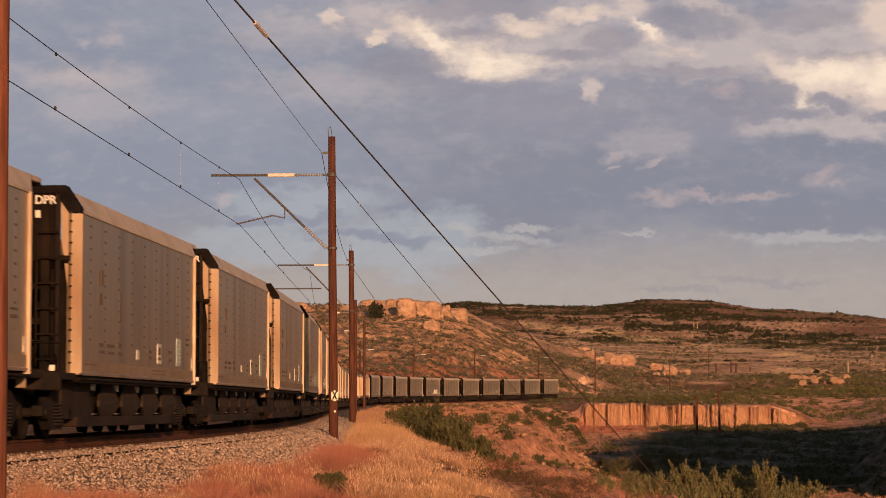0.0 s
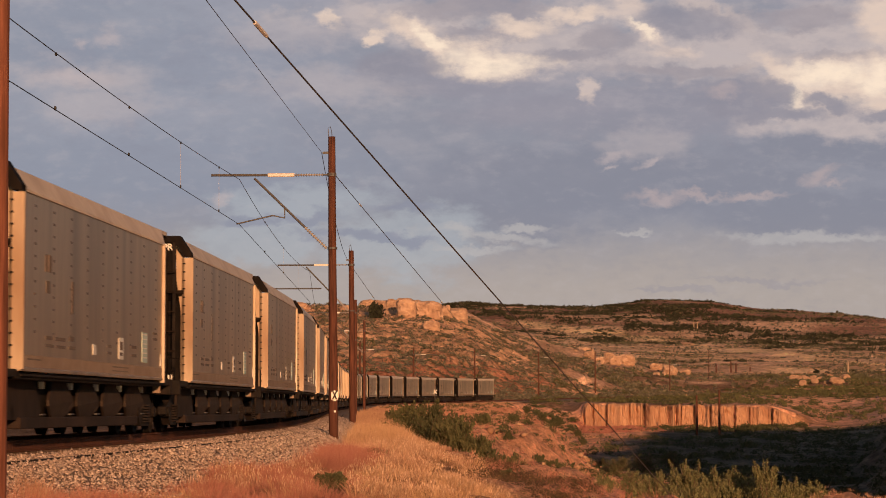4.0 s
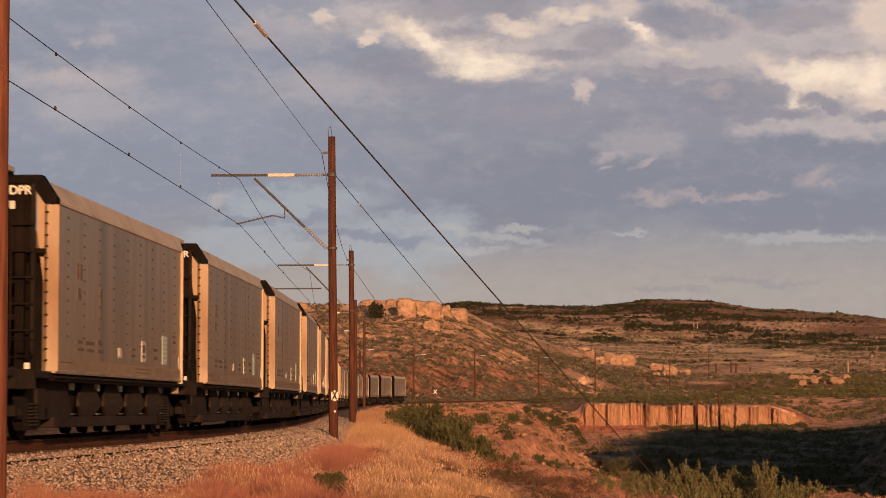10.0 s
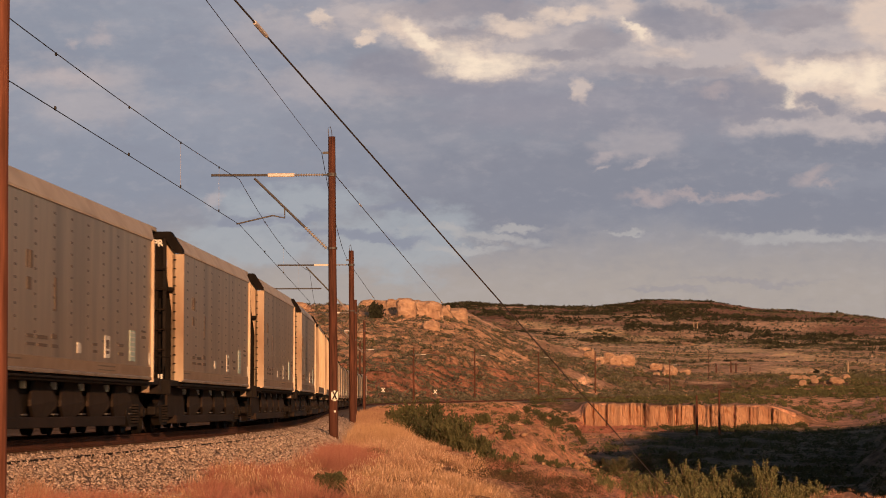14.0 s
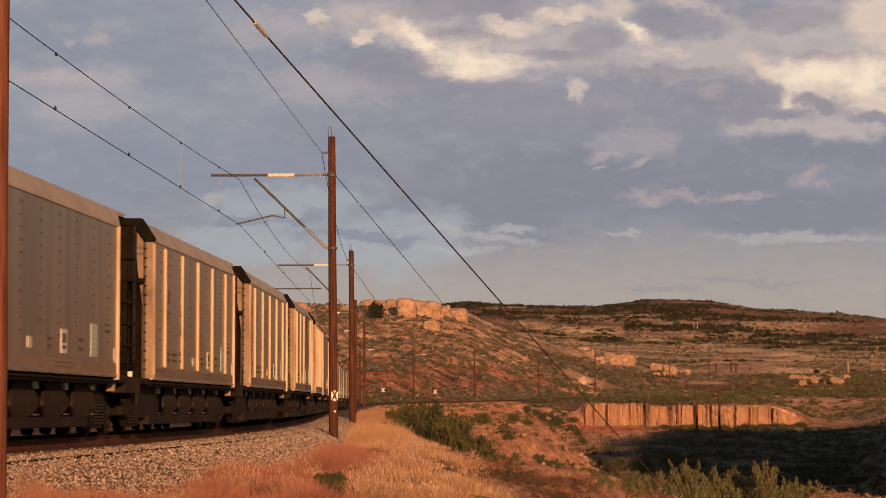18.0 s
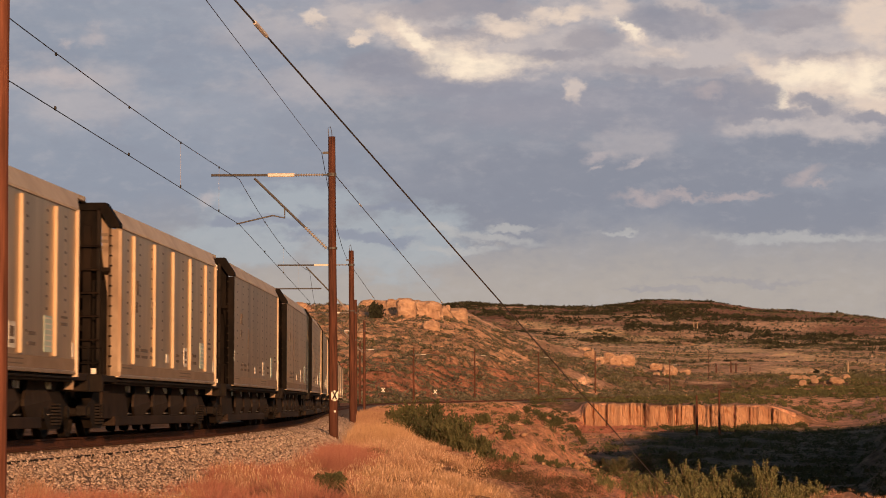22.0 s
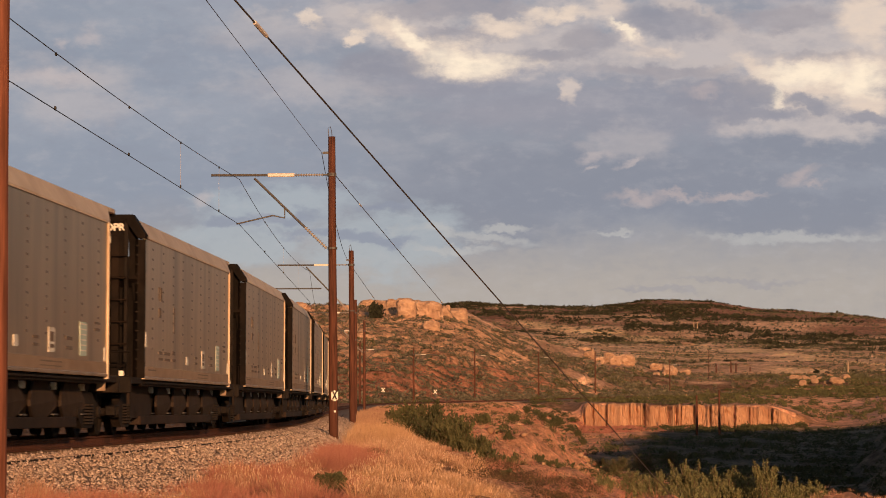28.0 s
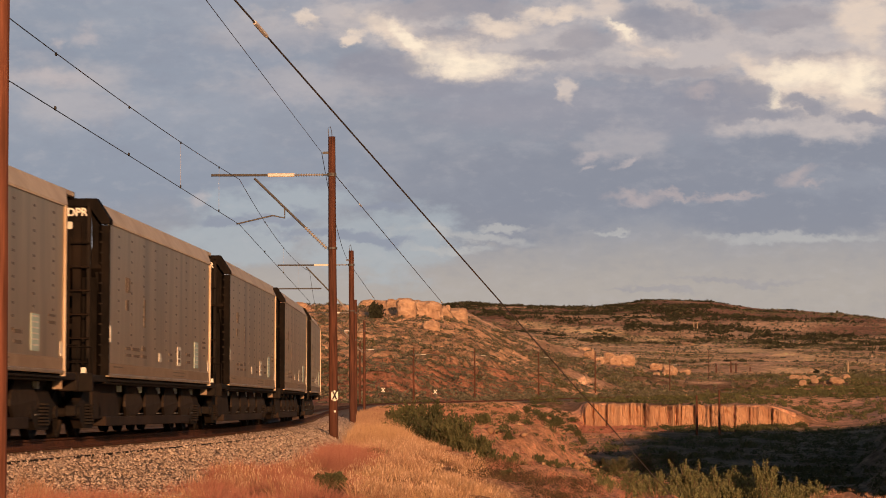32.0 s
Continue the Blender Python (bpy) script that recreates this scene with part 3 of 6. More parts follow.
    colour = paint(bank(1.4, 0.8, blob(845, 104, 80, 20), blob(738, 62, 28, 11, 0.6), blob(1392, 162, 13, 24, 1.0), blob(1450, 128, 70, 20), blob(1545, 140, 40, 24), blob(1120, 50, 26, 7, 0.6)), 0.8, (0.96, 0.79, 0.6))
    # blue-grey lumps against the light
    colour = paint(bank(0.9, 0.6, blob(1205, 36, 92, 26, 0.12), blob(1300, 172, 80, 34), blob(1362, 168, 34, 26), blob(1370, 202, 75, 12), blob(1455, 182, 45, 15, 0.3), blob(1560, 207, 60, 12), blob(690, 112, 70, 28)), 0.85, (0.268, 0.26, 0.302))
    # small wisps
    colour = paint(bank(1.7, 0.8, blob(1148, 350, 46, 8), blob(1135, 342, 15, 8), blob(1225, 345, 42, 5), blob(1320, 345, 48, 5), blob(1432, 312, 24, 11, -0.3), blob(1455, 325, 20, 5), blob(1270, 158, 26, 8)), 0.5, (0.53, 0.415, 0.385))
    colour = paint(bank(1.7, 0.8, blob(1075, 280, 24, 8, -0.3), blob(1068, 302, 11, 4, -0.4), blob(1132, 290, 16, 6, -0.5), blob(375, 350, 13, 11, -0.6), blob(172, 60, 22, 12), blob(120, 66, 13, 7), blob(105, 135, 60, 14)), 0.5, (0.55, 0.455, 0.43))
    # fine mottling
    tuft1, tuft2 = fbm(11, 0.8, 1.7, 6.6), fbm(34, 0.8, 1.5, 8.1)
    high = ramp(v, 0.38, 0.5)
    colour = paint(calc("MULTIPLY", ramp(tuft1, 0.5, 0.68), high), 0.22, (0.47, 0.425, 0.43))
    colour = paint(calc("MULTIPLY", ramp(tuft1, 0.5, 0.34), high), 0.22, (0.24, 0.245, 0.3))
    colour = paint(ramp(tuft2, 0.5, 0.72), 0.12, (0.5, 0.46, 0.46))
    colour = paint(ramp(tuft2, 0.5, 0.3), 0.12, (0.22, 0.225, 0.27))
    l.new(colour, em.inputs[0])
    em.inputs[1].default_value = 1.0
    m.cycles.emission_sampling = "NONE"
    # a far curved screen, wide enough for the drift
    rows, cols, reach, f = 24, 90, 4850.0, 4.3355
    us, vs = np.linspace(-0.35, 1.95, cols), np.linspace(-0.12, 0.95, rows)
    vv, uu = np.meshgrid(vs, us, indexing="ij")
    a = np.arctan((uu - 0.784) / f)
    verts = np.stack([reach * np.sin(a), reach * np.cos(a), EYE[2] + vv / f * reach * np.cos(a)], -1).reshape(-1, 3)
    data = grid_mesh("sky", verts, rows, cols, m)
    uv = data.uv_layers.new(name="UVMap")
    idx = np.zeros(len(data.loops), np.int32)
    data.loops.foreach_get("vertex_index", idx)
    uv.data.foreach_set("uv", np.stack([uu.ravel()[idx], vv.ravel()[idx]], -1).ravel())
    ob = new("sky_backdrop", data)
    return tagged(ob, "evening sky with blue-grey and cream clouds", "sky", kind="structure")


clouds = build_sky()
# ---- the track ----
def along(s0, s1, step):
    return [on_track(s) for s in np.arange(s0, s1, step)]


def sweep(name, outline, s0, s1, step, material, parent=None, label=""):
    """A closed outline (across, up) carried along the track."""
    bm = bmesh.new()
    rings = []
    for s in np.arange(s0, s1, step):
        p, way = on_track(s), (on_track(s + 0.5) - on_track(s - 0.5)).normalized()
        side = Vector((way.y, -way.x, 0)).normalized()
        rings.append([bm.verts.new(p + side * a + Vector((0, 0, b))) for a, b in outline])
    k = len(outline)
    for a, b in zip(rings, rings[1:]):
        for i in range(k):
            bm.faces.new((a[i], a[(i + 1) % k], b[(i + 1) % k], b[i]))
    bm.faces.new(rings[0][::-1])
    bm.faces.new(rings[-1])
    bmesh.ops.recalc_face_normals(bm, faces=bm.faces[:])
    if parent:
        return part(name, bm, material, parent, label)
    return new(name, mesh_of(bm, material, name))


ballast = sweep("ballast", [(-3.7, -1.3), (-3.3, -0.83), (-1.95, -0.24), (1.95, -0.24), (2.5, -0.42), (3.4, -0.86), (3.7, -1.3)], -60, 760, 3.0, BED)
tagged(ballast, "bed of grey and tan crushed stone under the track", "ballast", kind="structure")
cable = sweep("trackside_cable", [(2.03, -0.27), (2.03, -0.235), (2.045, -0.228), (2.06, -0.25)], 30, 200, 3.0, DIRT)
tagged(cable, "dark cable lying along the ballast shoulder", "cable")
track = tagged(new("track"), "single railway track with rusty rails on wooden ties", "railway track", kind="structure")
for side in (-0.7525, 0.7525):
    rail = sweep("rail", [(side - 0.075, -0.19), (side - 0.075, -0.172), (side - 0.012, -0.15), (side - 0.012, -0.045), (side - 0.037, -0.035), (side - 0.037, -0.004),
                          (side + 0.037, -0.004), (side + 0.037, -0.035), (side + 0.012, -0.045), (side + 0.012, -0.15), (side + 0.075, -0.172), (side + 0.075, -0.19)], -60, 760, 3.0, RUST, track, "rusty steel rail")
tie_mesh = mesh_of(box(-1.3, 1.3, -0.115, 0.115, -0.36, -0.195, 0.01), TIE, "tie")


def across(s):
    p, way = on_track(s), on_track(s + 0.5) - on_track(s - 0.5)
    return p, math.degrees(math.atan2(-way.x, way.y)), math.degrees(math.atan2(way.z, math.hypot(way.x, way.y)))


for s in np.arange(34, 190, 0.54):
    p, turn, up = across(s)
    part("tie", tie_mesh, None, track, at=pose(p.x, p.y, p.z, 0, 0, turn))


def rock_shape(rng, n=1, flat=0.7):
    """Corners of a broken stone, and its faces."""
    t = (1 + 5 ** 0.5) / 2
    v = np.array([(-1, t, 0), (1, t, 0), (-1, -t, 0), (1, -t, 0), (0, -1, t), (0, 1, t), (0, -1, -t), (0, 1, -t), (t, 0, -1), (t, 0, 1), (-t, 0, -1), (-t, 0, 1)]) / 1.9
    f = np.array([(0, 11, 5), (0, 5, 1), (0, 1, 7), (0, 7, 10), (0, 10, 11), (1, 5, 9), (5, 11, 4), (11, 10, 2), (10, 7, 6), (7, 1, 8), (3, 9, 4), (3, 4, 2), (3, 2, 6), (3, 6, 8), (3, 8, 9), (4, 9, 5), (2, 4, 11), (6, 2, 10), (8, 6, 7), (9, 8, 1)])
    return v * rng.uniform(0.6, 1.25, (n, 12, 1)) * (1, 1, flat), f


def chip_shape(rng, n):
    """Corners and faces of sharp six-cornered chips of stone."""
    v = np.array([(1, 0, 0), (0, 1, 0), (-1, 0, 0), (0, -1, 0), (0.2, 0.1, 0.8), (-0.1, 0.1, -0.8)], float)
    f = np.array([(0, 1, 4), (1, 2, 4), (2, 3, 4), (3, 0, 4), (1, 0, 5), (2, 1, 5), (3, 2, 5), (0, 3, 5)])
    return v * rng.uniform(0.6, 1.5, (n, 6, 1)) + rng.uniform(-0.35, 0.35, (n, 6, 3)), f


def build_stones():
    rng = np.random.RandomState(12)
    n = 50000
    y = 27 + 126 * rng.rand(n) ** 1.9
    q = rng.uniform(1.1, 3.75, n)
    q = np.where(rng.rand(n) < 0.06, rng.uniform(3.4, 4.3, n), q)
    top = np.interp(q, (0, 1.95, 2.5, 3.4, 4.5), (-0.24, -0.24, -0.42, -0.86, -0.9))
    x = track_x(y) + q
    z = track_z(y) + top + rng.uniform(-0.01, 0.035, n)
    size = rng.uniform(0.013, 0.032, n) * (1 + (y - 30) / 75)
    v, f = chip_shape(rng, n)
    data = scatter_mesh("ballast_stones", v, f, np.stack([x, y, z], -1), rng.uniform(0, 6.28, n), np.stack([size, size, size], -1), STONE)
    tagged(new("ballast_stones", data), "loose crushed grey and tan ballast stones", "ballast", kind="stuff")


build_stones()


# ---- the coal cars ----
def text_mesh(body, size, material, align="LEFT", bold=0.0):
    """Flat letters of the built-in font as a mesh."""
    curve = bpy.data.curves.new("letters", "FONT")
    curve.body, curve.size, curve.align_x, curve.extrude, curve.offset = body, size, align, 0.003, bold
    if align == "CENTER":
        curve.align_y = "CENTER"
    tmp = new("letter_source", curve)
    bpy.context.view_layer.update()
    data = bpy.data.meshes.new_from_object(tmp.evaluated_get(bpy.context.evaluated_depsgraph_get()))
    bpy.data.objects.remove(tmp)
    data.materials.clear()
    data.materials.append(material)
    return data


LETTERS = text_mesh("DPR", 0.2, WHITE, bold=0.006)
HALF = 6.38   # half the length of a side sheet


def side_sheet(sign):
    """A side with its gently leaning upper band left out, thin, with a lip along the sill."""
    a, b = sorted((sign * 1.55, sign * 1.515))
    bm = box(a, b, -HALF, HALF, 1.12, 3.86)
    a, b = sorted((sign * 1.575, sign * 1.5))
    return box(a, b, -HALF, HALF, 1.09, 1.15, 0.01, bm)


def band_sheet(sign, y0, y1, over=0.0):
    pts = [(sign * 1.56, 3.85), (sign * 1.56, 3.9), (sign * 1.335, 4.24), (sign * 1.27, 4.24), (sign * 1.27, 4.19), (sign * 1.31, 4.18), (sign * 1.5, 3.85)]
    bm = prism(pts, y0, y1, "y")
    for v in bm.verts:
        if over and v.co.y > 0:
            v.co.y += over * (v.co.z - 3.85) / 0.39
    return bm


def rivets(sign, ribbed):
    """Columns of short weld marks down the side."""
    bm = bmesh.new()
    for k, y in enumerate(np.linspace(-HALF + 1.0, HALF - 0.85, 9)):
        for j in range(11):
            z = 3.69 - j * 0.197
            box(sign * 1.5505 - 0.002, sign * 1.5505 + 0.002, y - 0.07, y + 0.07, z - 0.02, z + 0.02, 0, bm)
    return bm


def hopper_pocket(y):
    """The body of one discharge pocket, with a throat that leans inwards."""
    bm = prism([(y - 0.42, 1.05), (y - 0.86, 0.64), (y - 0.86, 0.55), (y - 0.5, 0.3), (y + 0.5, 0.3), (y + 0.86, 0.55), (y + 0.86, 0.64), (y + 0.42, 1.05)], -1.08, 1.08, "x")
    for v in bm.verts:
        v.co.x *= 0.86 if v.co.z < 0.4 else 1
    return bm


def pocket_plate(y, sign):
    """The bell-shaped side of a pocket: narrow top, wide shoulders, a bottom that leans inwards."""
    bm = prism([(y - 0.42, 1.04), (y - 0.98, 0.66), (y - 0.98, 0.56), (y - 0.5, 0.38), (y + 0.5, 0.38), (y + 0.98, 0.56), (y + 0.98, 0.66), (y + 0.42, 1.04)], sign * 1.15, sign * 1.2, "x")
    for v in bm.verts:
        v.co.x += sign * (0.06 if 0.5 < v.co.z < 0.8 else 0)
    return bm


def chute(y, sign):
    """A downward-pointing gusset plate between two pockets."""
    return prism([(y - 1.05, 1.05), (y + 1.05, 1.05), (y + 0.1, 0.4), (y - 0.1, 0.4)], sign * 1.08, sign * 1.12, "x")


def truck_frame(y, sign):
    x = sign * 1.02
    a, b = sorted((x, x + sign * 0.17))
    bm = prism([(y - 1.15, 0.56), (y - 1.15, 0.4), (y - 0.75, 0.36), (y - 0.42, 0.17), (y + 0.42, 0.17), (y + 0.75, 0.36), (y + 1.15, 0.4), (y + 1.15, 0.56), (y + 0.72, 0.66), (y + 0.4, 0.82), (y - 0.4, 0.82), (y - 0.72, 0.66)], a, b, "x")
    return bm


def coil(x, y):
    bm = bmesh.new()
    for k in range(7):
        z = 0.26 + k * 0.055
        bmesh.ops.create_cone(bm, cap_ends=True, segments=6, radius1=0.085, radius2=0.085, depth=0.03, matrix=Matrix.Translation((x, y, z)))
    return bm


def wheel_disc():
    """A wheel with flange, rim, dished plate and hub, its axle along x."""
    bm = bmesh.new()
    profile = [(0.05, 0.0), (0.05, 0.11), (0.03, 0.14), (0.02, 0.34), (0.07, 0.38), (0.07, 0.455), (-0.045, 0.46), (-0.05, 0.487), (-0.07, 0.485), (-0.07, 0.38), (-0.02, 0.34), (-0.03, 0.14), (-0.06, 0.11), (-0.06, 0.0)]
    rings = []
    for k in range(14):
        a = k * 6.2832 / 14
        rings.append([bm.verts.new((x, r * math.cos(a), r * math.sin(a))) for x, r in profile[1:-1]])
    for k in range(14):
        a, b = rings[k], rings[(k + 1) % 14]
        for i in range(len(a) - 1):
            bm.faces.new((a[i], b[i], b[i + 1], a[i + 1]))
    bm.faces.new([r[0] for r in rings])
    bm.faces.new([r[-1] for r in rings][::-1])
    bmesh.ops.recalc_face_normals(bm, faces=bm.faces[:])
    return bm


WHEEL = mesh_of(wheel_disc(), DIRT, "wheel")
AXLES = (-6.4 - 0.89, -6.4 + 0.89, 6.4 - 0.89, 6.4 + 0.89)


def bars(parent, name, rows, material, x, label):
    """Short bars of writing on a side: rows of (y0, y1, z0, z1)."""
    bm = bmesh.new()
    for y0, y1, z0, z1 in rows:
        box(x - 0.004, x + 0.004, y0, y1, z0, z1, 0, bm)
    return tagged(part(name, bm, material, parent, label), kind="stuff")


def coal_car(kind):
    """kind: plain, ribbed, or dark (plain with black-painted ends)."""
    label = {"plain": "weathered tan steel coal hopper car with dark underframe", "ribbed": "weathered tan coal hopper car with five upright side ribs",
             "dark": "weathered tan coal hopper car with black-painted ends"}[kind]
    car = tagged(new("coal_car"), label, "rail car", "coal cars of the train")
    post_paint = {"plain": POST, "ribbed": SILL, "dark": BLACK}[kind]
    for sign in (1, -1):
        side = part("side_panel", side_sheet(sign), SIDE, car)
        tagged(part("rivet_pattern", rivets(sign, kind == "ribbed"), GREY, side), kind="stuff")
        if kind == "dark":
            part("top_band", band_sheet(sign, -HALF + 0.12, HALF, 1.0), BAND, car)
            part("black_top_corner", band_sheet(sign, -HALF - 0.05, -HALF + 0.12), BLACK, car)
        else:
            part("top_band", band_sheet(sign, -HALF, HALF, 1.0), BAND, car)
        if kind == "ribbed":
            for k in range(5):
                y = -4.86 + k * 2.39
                a, b = sorted((sign * 1.55, sign * 1.61))
                part("rib", box(a, b, y - 0.05, y + 0.05, 1.36, 3.8, 0.008), RIB, car)
        a, b = sorted((sign * 1.548, sign * 1.556))
        part("sill_panel", box(a, b, -HALF + 0.04, HALF - 0.07, 1.155, 1.345), SILL, car, "browner strip along the sill")
        a, b = sorted((sign * 1.54, sign * 1.564))
        part("eave_rail", box(a, b, -HALF + 0.02, HALF - 0.02, 3.85, 3.86), SILL, car)
        # rear flange and front corner post
        a, b = sorted((sign * 1.5, sign * (1.585 if kind == "dark" else 1.602)))
        part("rear_flange", box(a, b, HALF - 0.06, HALF, 1.05, 3.87), BAND, car)
        rim = 1.566 if kind == "dark" else 1.612
        post = prism([(sign * rim, -HALF - 0.03), (sign * rim, -HALF + 0.04), (sign * 1.43, -HALF + 0.04), (sign * 1.34, -HALF + 0.16), (sign * 1.32, -HALF + 0.12), (sign * 1.42, -HALF - 0.03)], 1.12, 3.83, "z")
        post = part("corner_post", post, post_paint, car)
        if kind == "ribbed":
            a, b = sorted((sign * 1.555, sign * 1.616))
            part("corner_edge", box(a, b, -HALF - 0.035, -HALF + 0.045, 1.2, 3.8), POST, car, "narrow lighter strip on the corner's outer edge")
        bm = bmesh.new()
        for j in range(14):
            z = 1.3 + j * 0.185
            box(min(sign * 1.385, sign * 1.44), max(sign * 1.385, sign * 1.44), -HALF - 0.05, -HALF - 0.025, z - 0.015, z + 0.015, 0, bm)
        tagged(part("bolt_strip", bm, DIRT, post), kind="stuff")
        # marks on the side
        x = sign * 1.556
        if sign > 0:
            part("small_decal", box(x - 0.005, x + 0.005, -0.8, -0.5, 1.46, 1.64), WHITE, car, "small white decal")
            part("framed_decal", box(x - 0.005, x + 0.005, 1.6, 2.05, 1.43, 1.83), WHITE, car, "white decal with dark frame")
            bars(car, "decal_print", [(1.68, 1.97, 1.5, 1.56), (1.68, 1.97, 1.6, 1.76)], GREY, x + 0.003, "grey bars on the decal")
            part("tall_decal", box(x - 0.005, x + 0.005, 4.0, 4.55, 1.42, 2.0), TEAL, car, "tall pale teal decal")
            bars(car, "decal_lines", [(4.04, 4.51, 1.5 + k * 0.09, 1.525 + k * 0.09) for k in range(6)], WHITE, x + 0.003, "white lines on the teal decal")
            part("front_decal", box(x - 0.005, x + 0.005, -HALF + 0.12, -HALF + 0.26, 1.72, 2.02), WHITE, car, "white card near the corner")
            part("edge_decal", box(x - 0.005, x + 0.005, HALF - 0.3, HALF - 0.16, 1.38, 1.62), WHITE, car, "narrow white decal")
            bars(car, "faded_lettering", [(-4.65, -4.5, 2.7, 2.98), (-4.42, -4.2, 2.7, 2.98), (-4.6, -4.3, 2.36, 2.56), (-2.6, -2.45, 2.1, 2.65), (-4.6, -4.1, 1.62, 1.68), (-3.9, -3.1, 1.62, 1.68), (-2.8, -2.4, 1.64, 1.72), (-4.6, -4.0, 1.5, 1.55),
                                         (-3.8, -3.1, 1.5, 1.55), (-2.8, -2.3, 1.5, 1.56), (0.5, 0.9, 1.5, 1.55), (0.5, 0.9, 1.62, 1.67), (2.9, 3.4, 1.5, 1.56), (2.9, 3.4, 1.66, 1.72), (5.2, 5.7, 1.88, 1.93), (5.2, 5.7, 2.0, 2.04)], GREY, x - 0.003, "faded dark lettering")
            bars(car, "sill_lettering", [(1.0, 2.6, 1.27, 1.295), (1.0, 2.6, 1.2, 1.22), (-5.9, -4.9, 1.27, 1.295)], GREY, x - 0.003, "faded dark lettering")
    # the end with its slope sheet, posts and platform
    for end in (-1, 1):
        y = end * HALF
        outline = [(-1.2, 3.1), (-1.2, 4.25), (-0.7, 4.3), (0.7, 4.3), (1.2, 4.25), (1.2, 3.1)]
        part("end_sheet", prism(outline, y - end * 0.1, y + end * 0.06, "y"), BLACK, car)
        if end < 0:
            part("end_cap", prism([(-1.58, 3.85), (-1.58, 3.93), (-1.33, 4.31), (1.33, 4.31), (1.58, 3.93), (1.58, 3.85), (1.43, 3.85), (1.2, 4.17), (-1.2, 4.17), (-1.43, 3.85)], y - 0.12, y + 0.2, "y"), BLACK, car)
        else:
            part("rear_lip", box(-1.33, 1.33, y + 1.62, y + 1.74, 4.12, 4.25, 0.01), BLACK, car)
            for sx in (-1, 1):
                part("top_chord", box(sx * 1.3 - 0.04, sx * 1.3 + 0.04, y + 0.6, y + 1.66, 4.16, 4.245, 0.01), BAND, car)
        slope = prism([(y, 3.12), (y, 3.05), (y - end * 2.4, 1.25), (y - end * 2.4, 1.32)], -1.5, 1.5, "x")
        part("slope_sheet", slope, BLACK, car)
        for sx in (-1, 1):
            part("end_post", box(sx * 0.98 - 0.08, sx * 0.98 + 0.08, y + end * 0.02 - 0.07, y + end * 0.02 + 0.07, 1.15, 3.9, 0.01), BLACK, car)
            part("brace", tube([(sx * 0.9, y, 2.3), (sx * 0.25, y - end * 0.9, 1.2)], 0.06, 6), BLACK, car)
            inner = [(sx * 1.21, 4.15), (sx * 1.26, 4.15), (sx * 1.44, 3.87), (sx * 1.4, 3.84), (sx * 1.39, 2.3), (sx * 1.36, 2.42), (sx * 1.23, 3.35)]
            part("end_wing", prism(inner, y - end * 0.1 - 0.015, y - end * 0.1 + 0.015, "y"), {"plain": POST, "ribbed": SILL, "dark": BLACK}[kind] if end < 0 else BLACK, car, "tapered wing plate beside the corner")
            # black sheet standing for the shade in the open corner under the wing
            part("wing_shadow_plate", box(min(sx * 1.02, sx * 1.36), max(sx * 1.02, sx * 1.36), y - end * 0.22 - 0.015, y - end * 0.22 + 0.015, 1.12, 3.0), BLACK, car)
            part("wing_column", box(sx * 1.2 - 0.035, sx * 1.2 + 0.035, y + end * 0.02, y + end * 0.12, 1.12, 4.24, 0.008), DIRT, car)
            ladder = part("ladder", tube([(sx * 0.86, y + end * 0.2, 1.1), (sx * 0.86, y + end * 0.2, 3.6)], 0.022, 5), BLACK, car)
            for k in range(6):
                part("rung", tube([(sx * 0.86, y + end * 0.2, 1.35 + k * 0.43), (sx * 1.24, y + end * 0.2, 1.35 + k * 0.43)], 0.018, 5), BLACK, ladder)
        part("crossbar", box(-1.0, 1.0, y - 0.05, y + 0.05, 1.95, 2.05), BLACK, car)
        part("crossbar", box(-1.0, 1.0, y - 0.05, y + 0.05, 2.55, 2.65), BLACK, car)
        a, b = sorted((y - end * 0.1, y + end * 1.3))
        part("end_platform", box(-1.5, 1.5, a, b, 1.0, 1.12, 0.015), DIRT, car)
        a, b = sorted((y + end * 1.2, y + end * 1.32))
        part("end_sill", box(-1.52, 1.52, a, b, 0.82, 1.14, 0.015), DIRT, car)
        a, b = sorted((y + end * 1.26, end * CAR / 2))
        part("coupler", box(-0.14, 0.14, a, b, 0.74, 1.0, 0.03), RUST, car)
        part("rail_grab", tube([(1.5, y + end * 1.26, 1.12), (1.5, y + end * 1.26, 1.6), (1.0, y + end * 1.26, 1.6), (1.0, y + end * 1.26, 1.12)], 0.018, 5), BLACK, car)
        # writing on the leading end: the three letters, and bars in place of the car's number
    if kind == "ribbed":
        bars_bm = bmesh.new()
        for k in range(3):
            box(1.14, 1.14 + (0.2, 0.2, 0.1)[k], -HALF + 0.078, -HALF + 0.083, 3.7 - k * 0.12, 3.76 - k * 0.12, 0, bars_bm)
        tagged(part("end_lettering", bars_bm, GREY, car, "faint lettering bars on the end"), kind="stuff")
    else:
        part("end_letters", LETTERS, None, car, "white letters D P R on the black end", pose(0.79, -HALF - 0.064, 4.0, 90, 0, 0))
        bars_bm = bmesh.new()
        for k in range(2):
            box(0.8 + k * 0.125, 0.8 + k * 0.125 + 0.09, -HALF - 0.068, -HALF - 0.058, 3.76, 3.89, 0, bars_bm)
        tagged(part("end_lettering", bars_bm, WHITE, car, "white bars on the black end"), kind="stuff")
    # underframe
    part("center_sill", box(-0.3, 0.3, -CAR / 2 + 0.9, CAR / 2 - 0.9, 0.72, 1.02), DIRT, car)
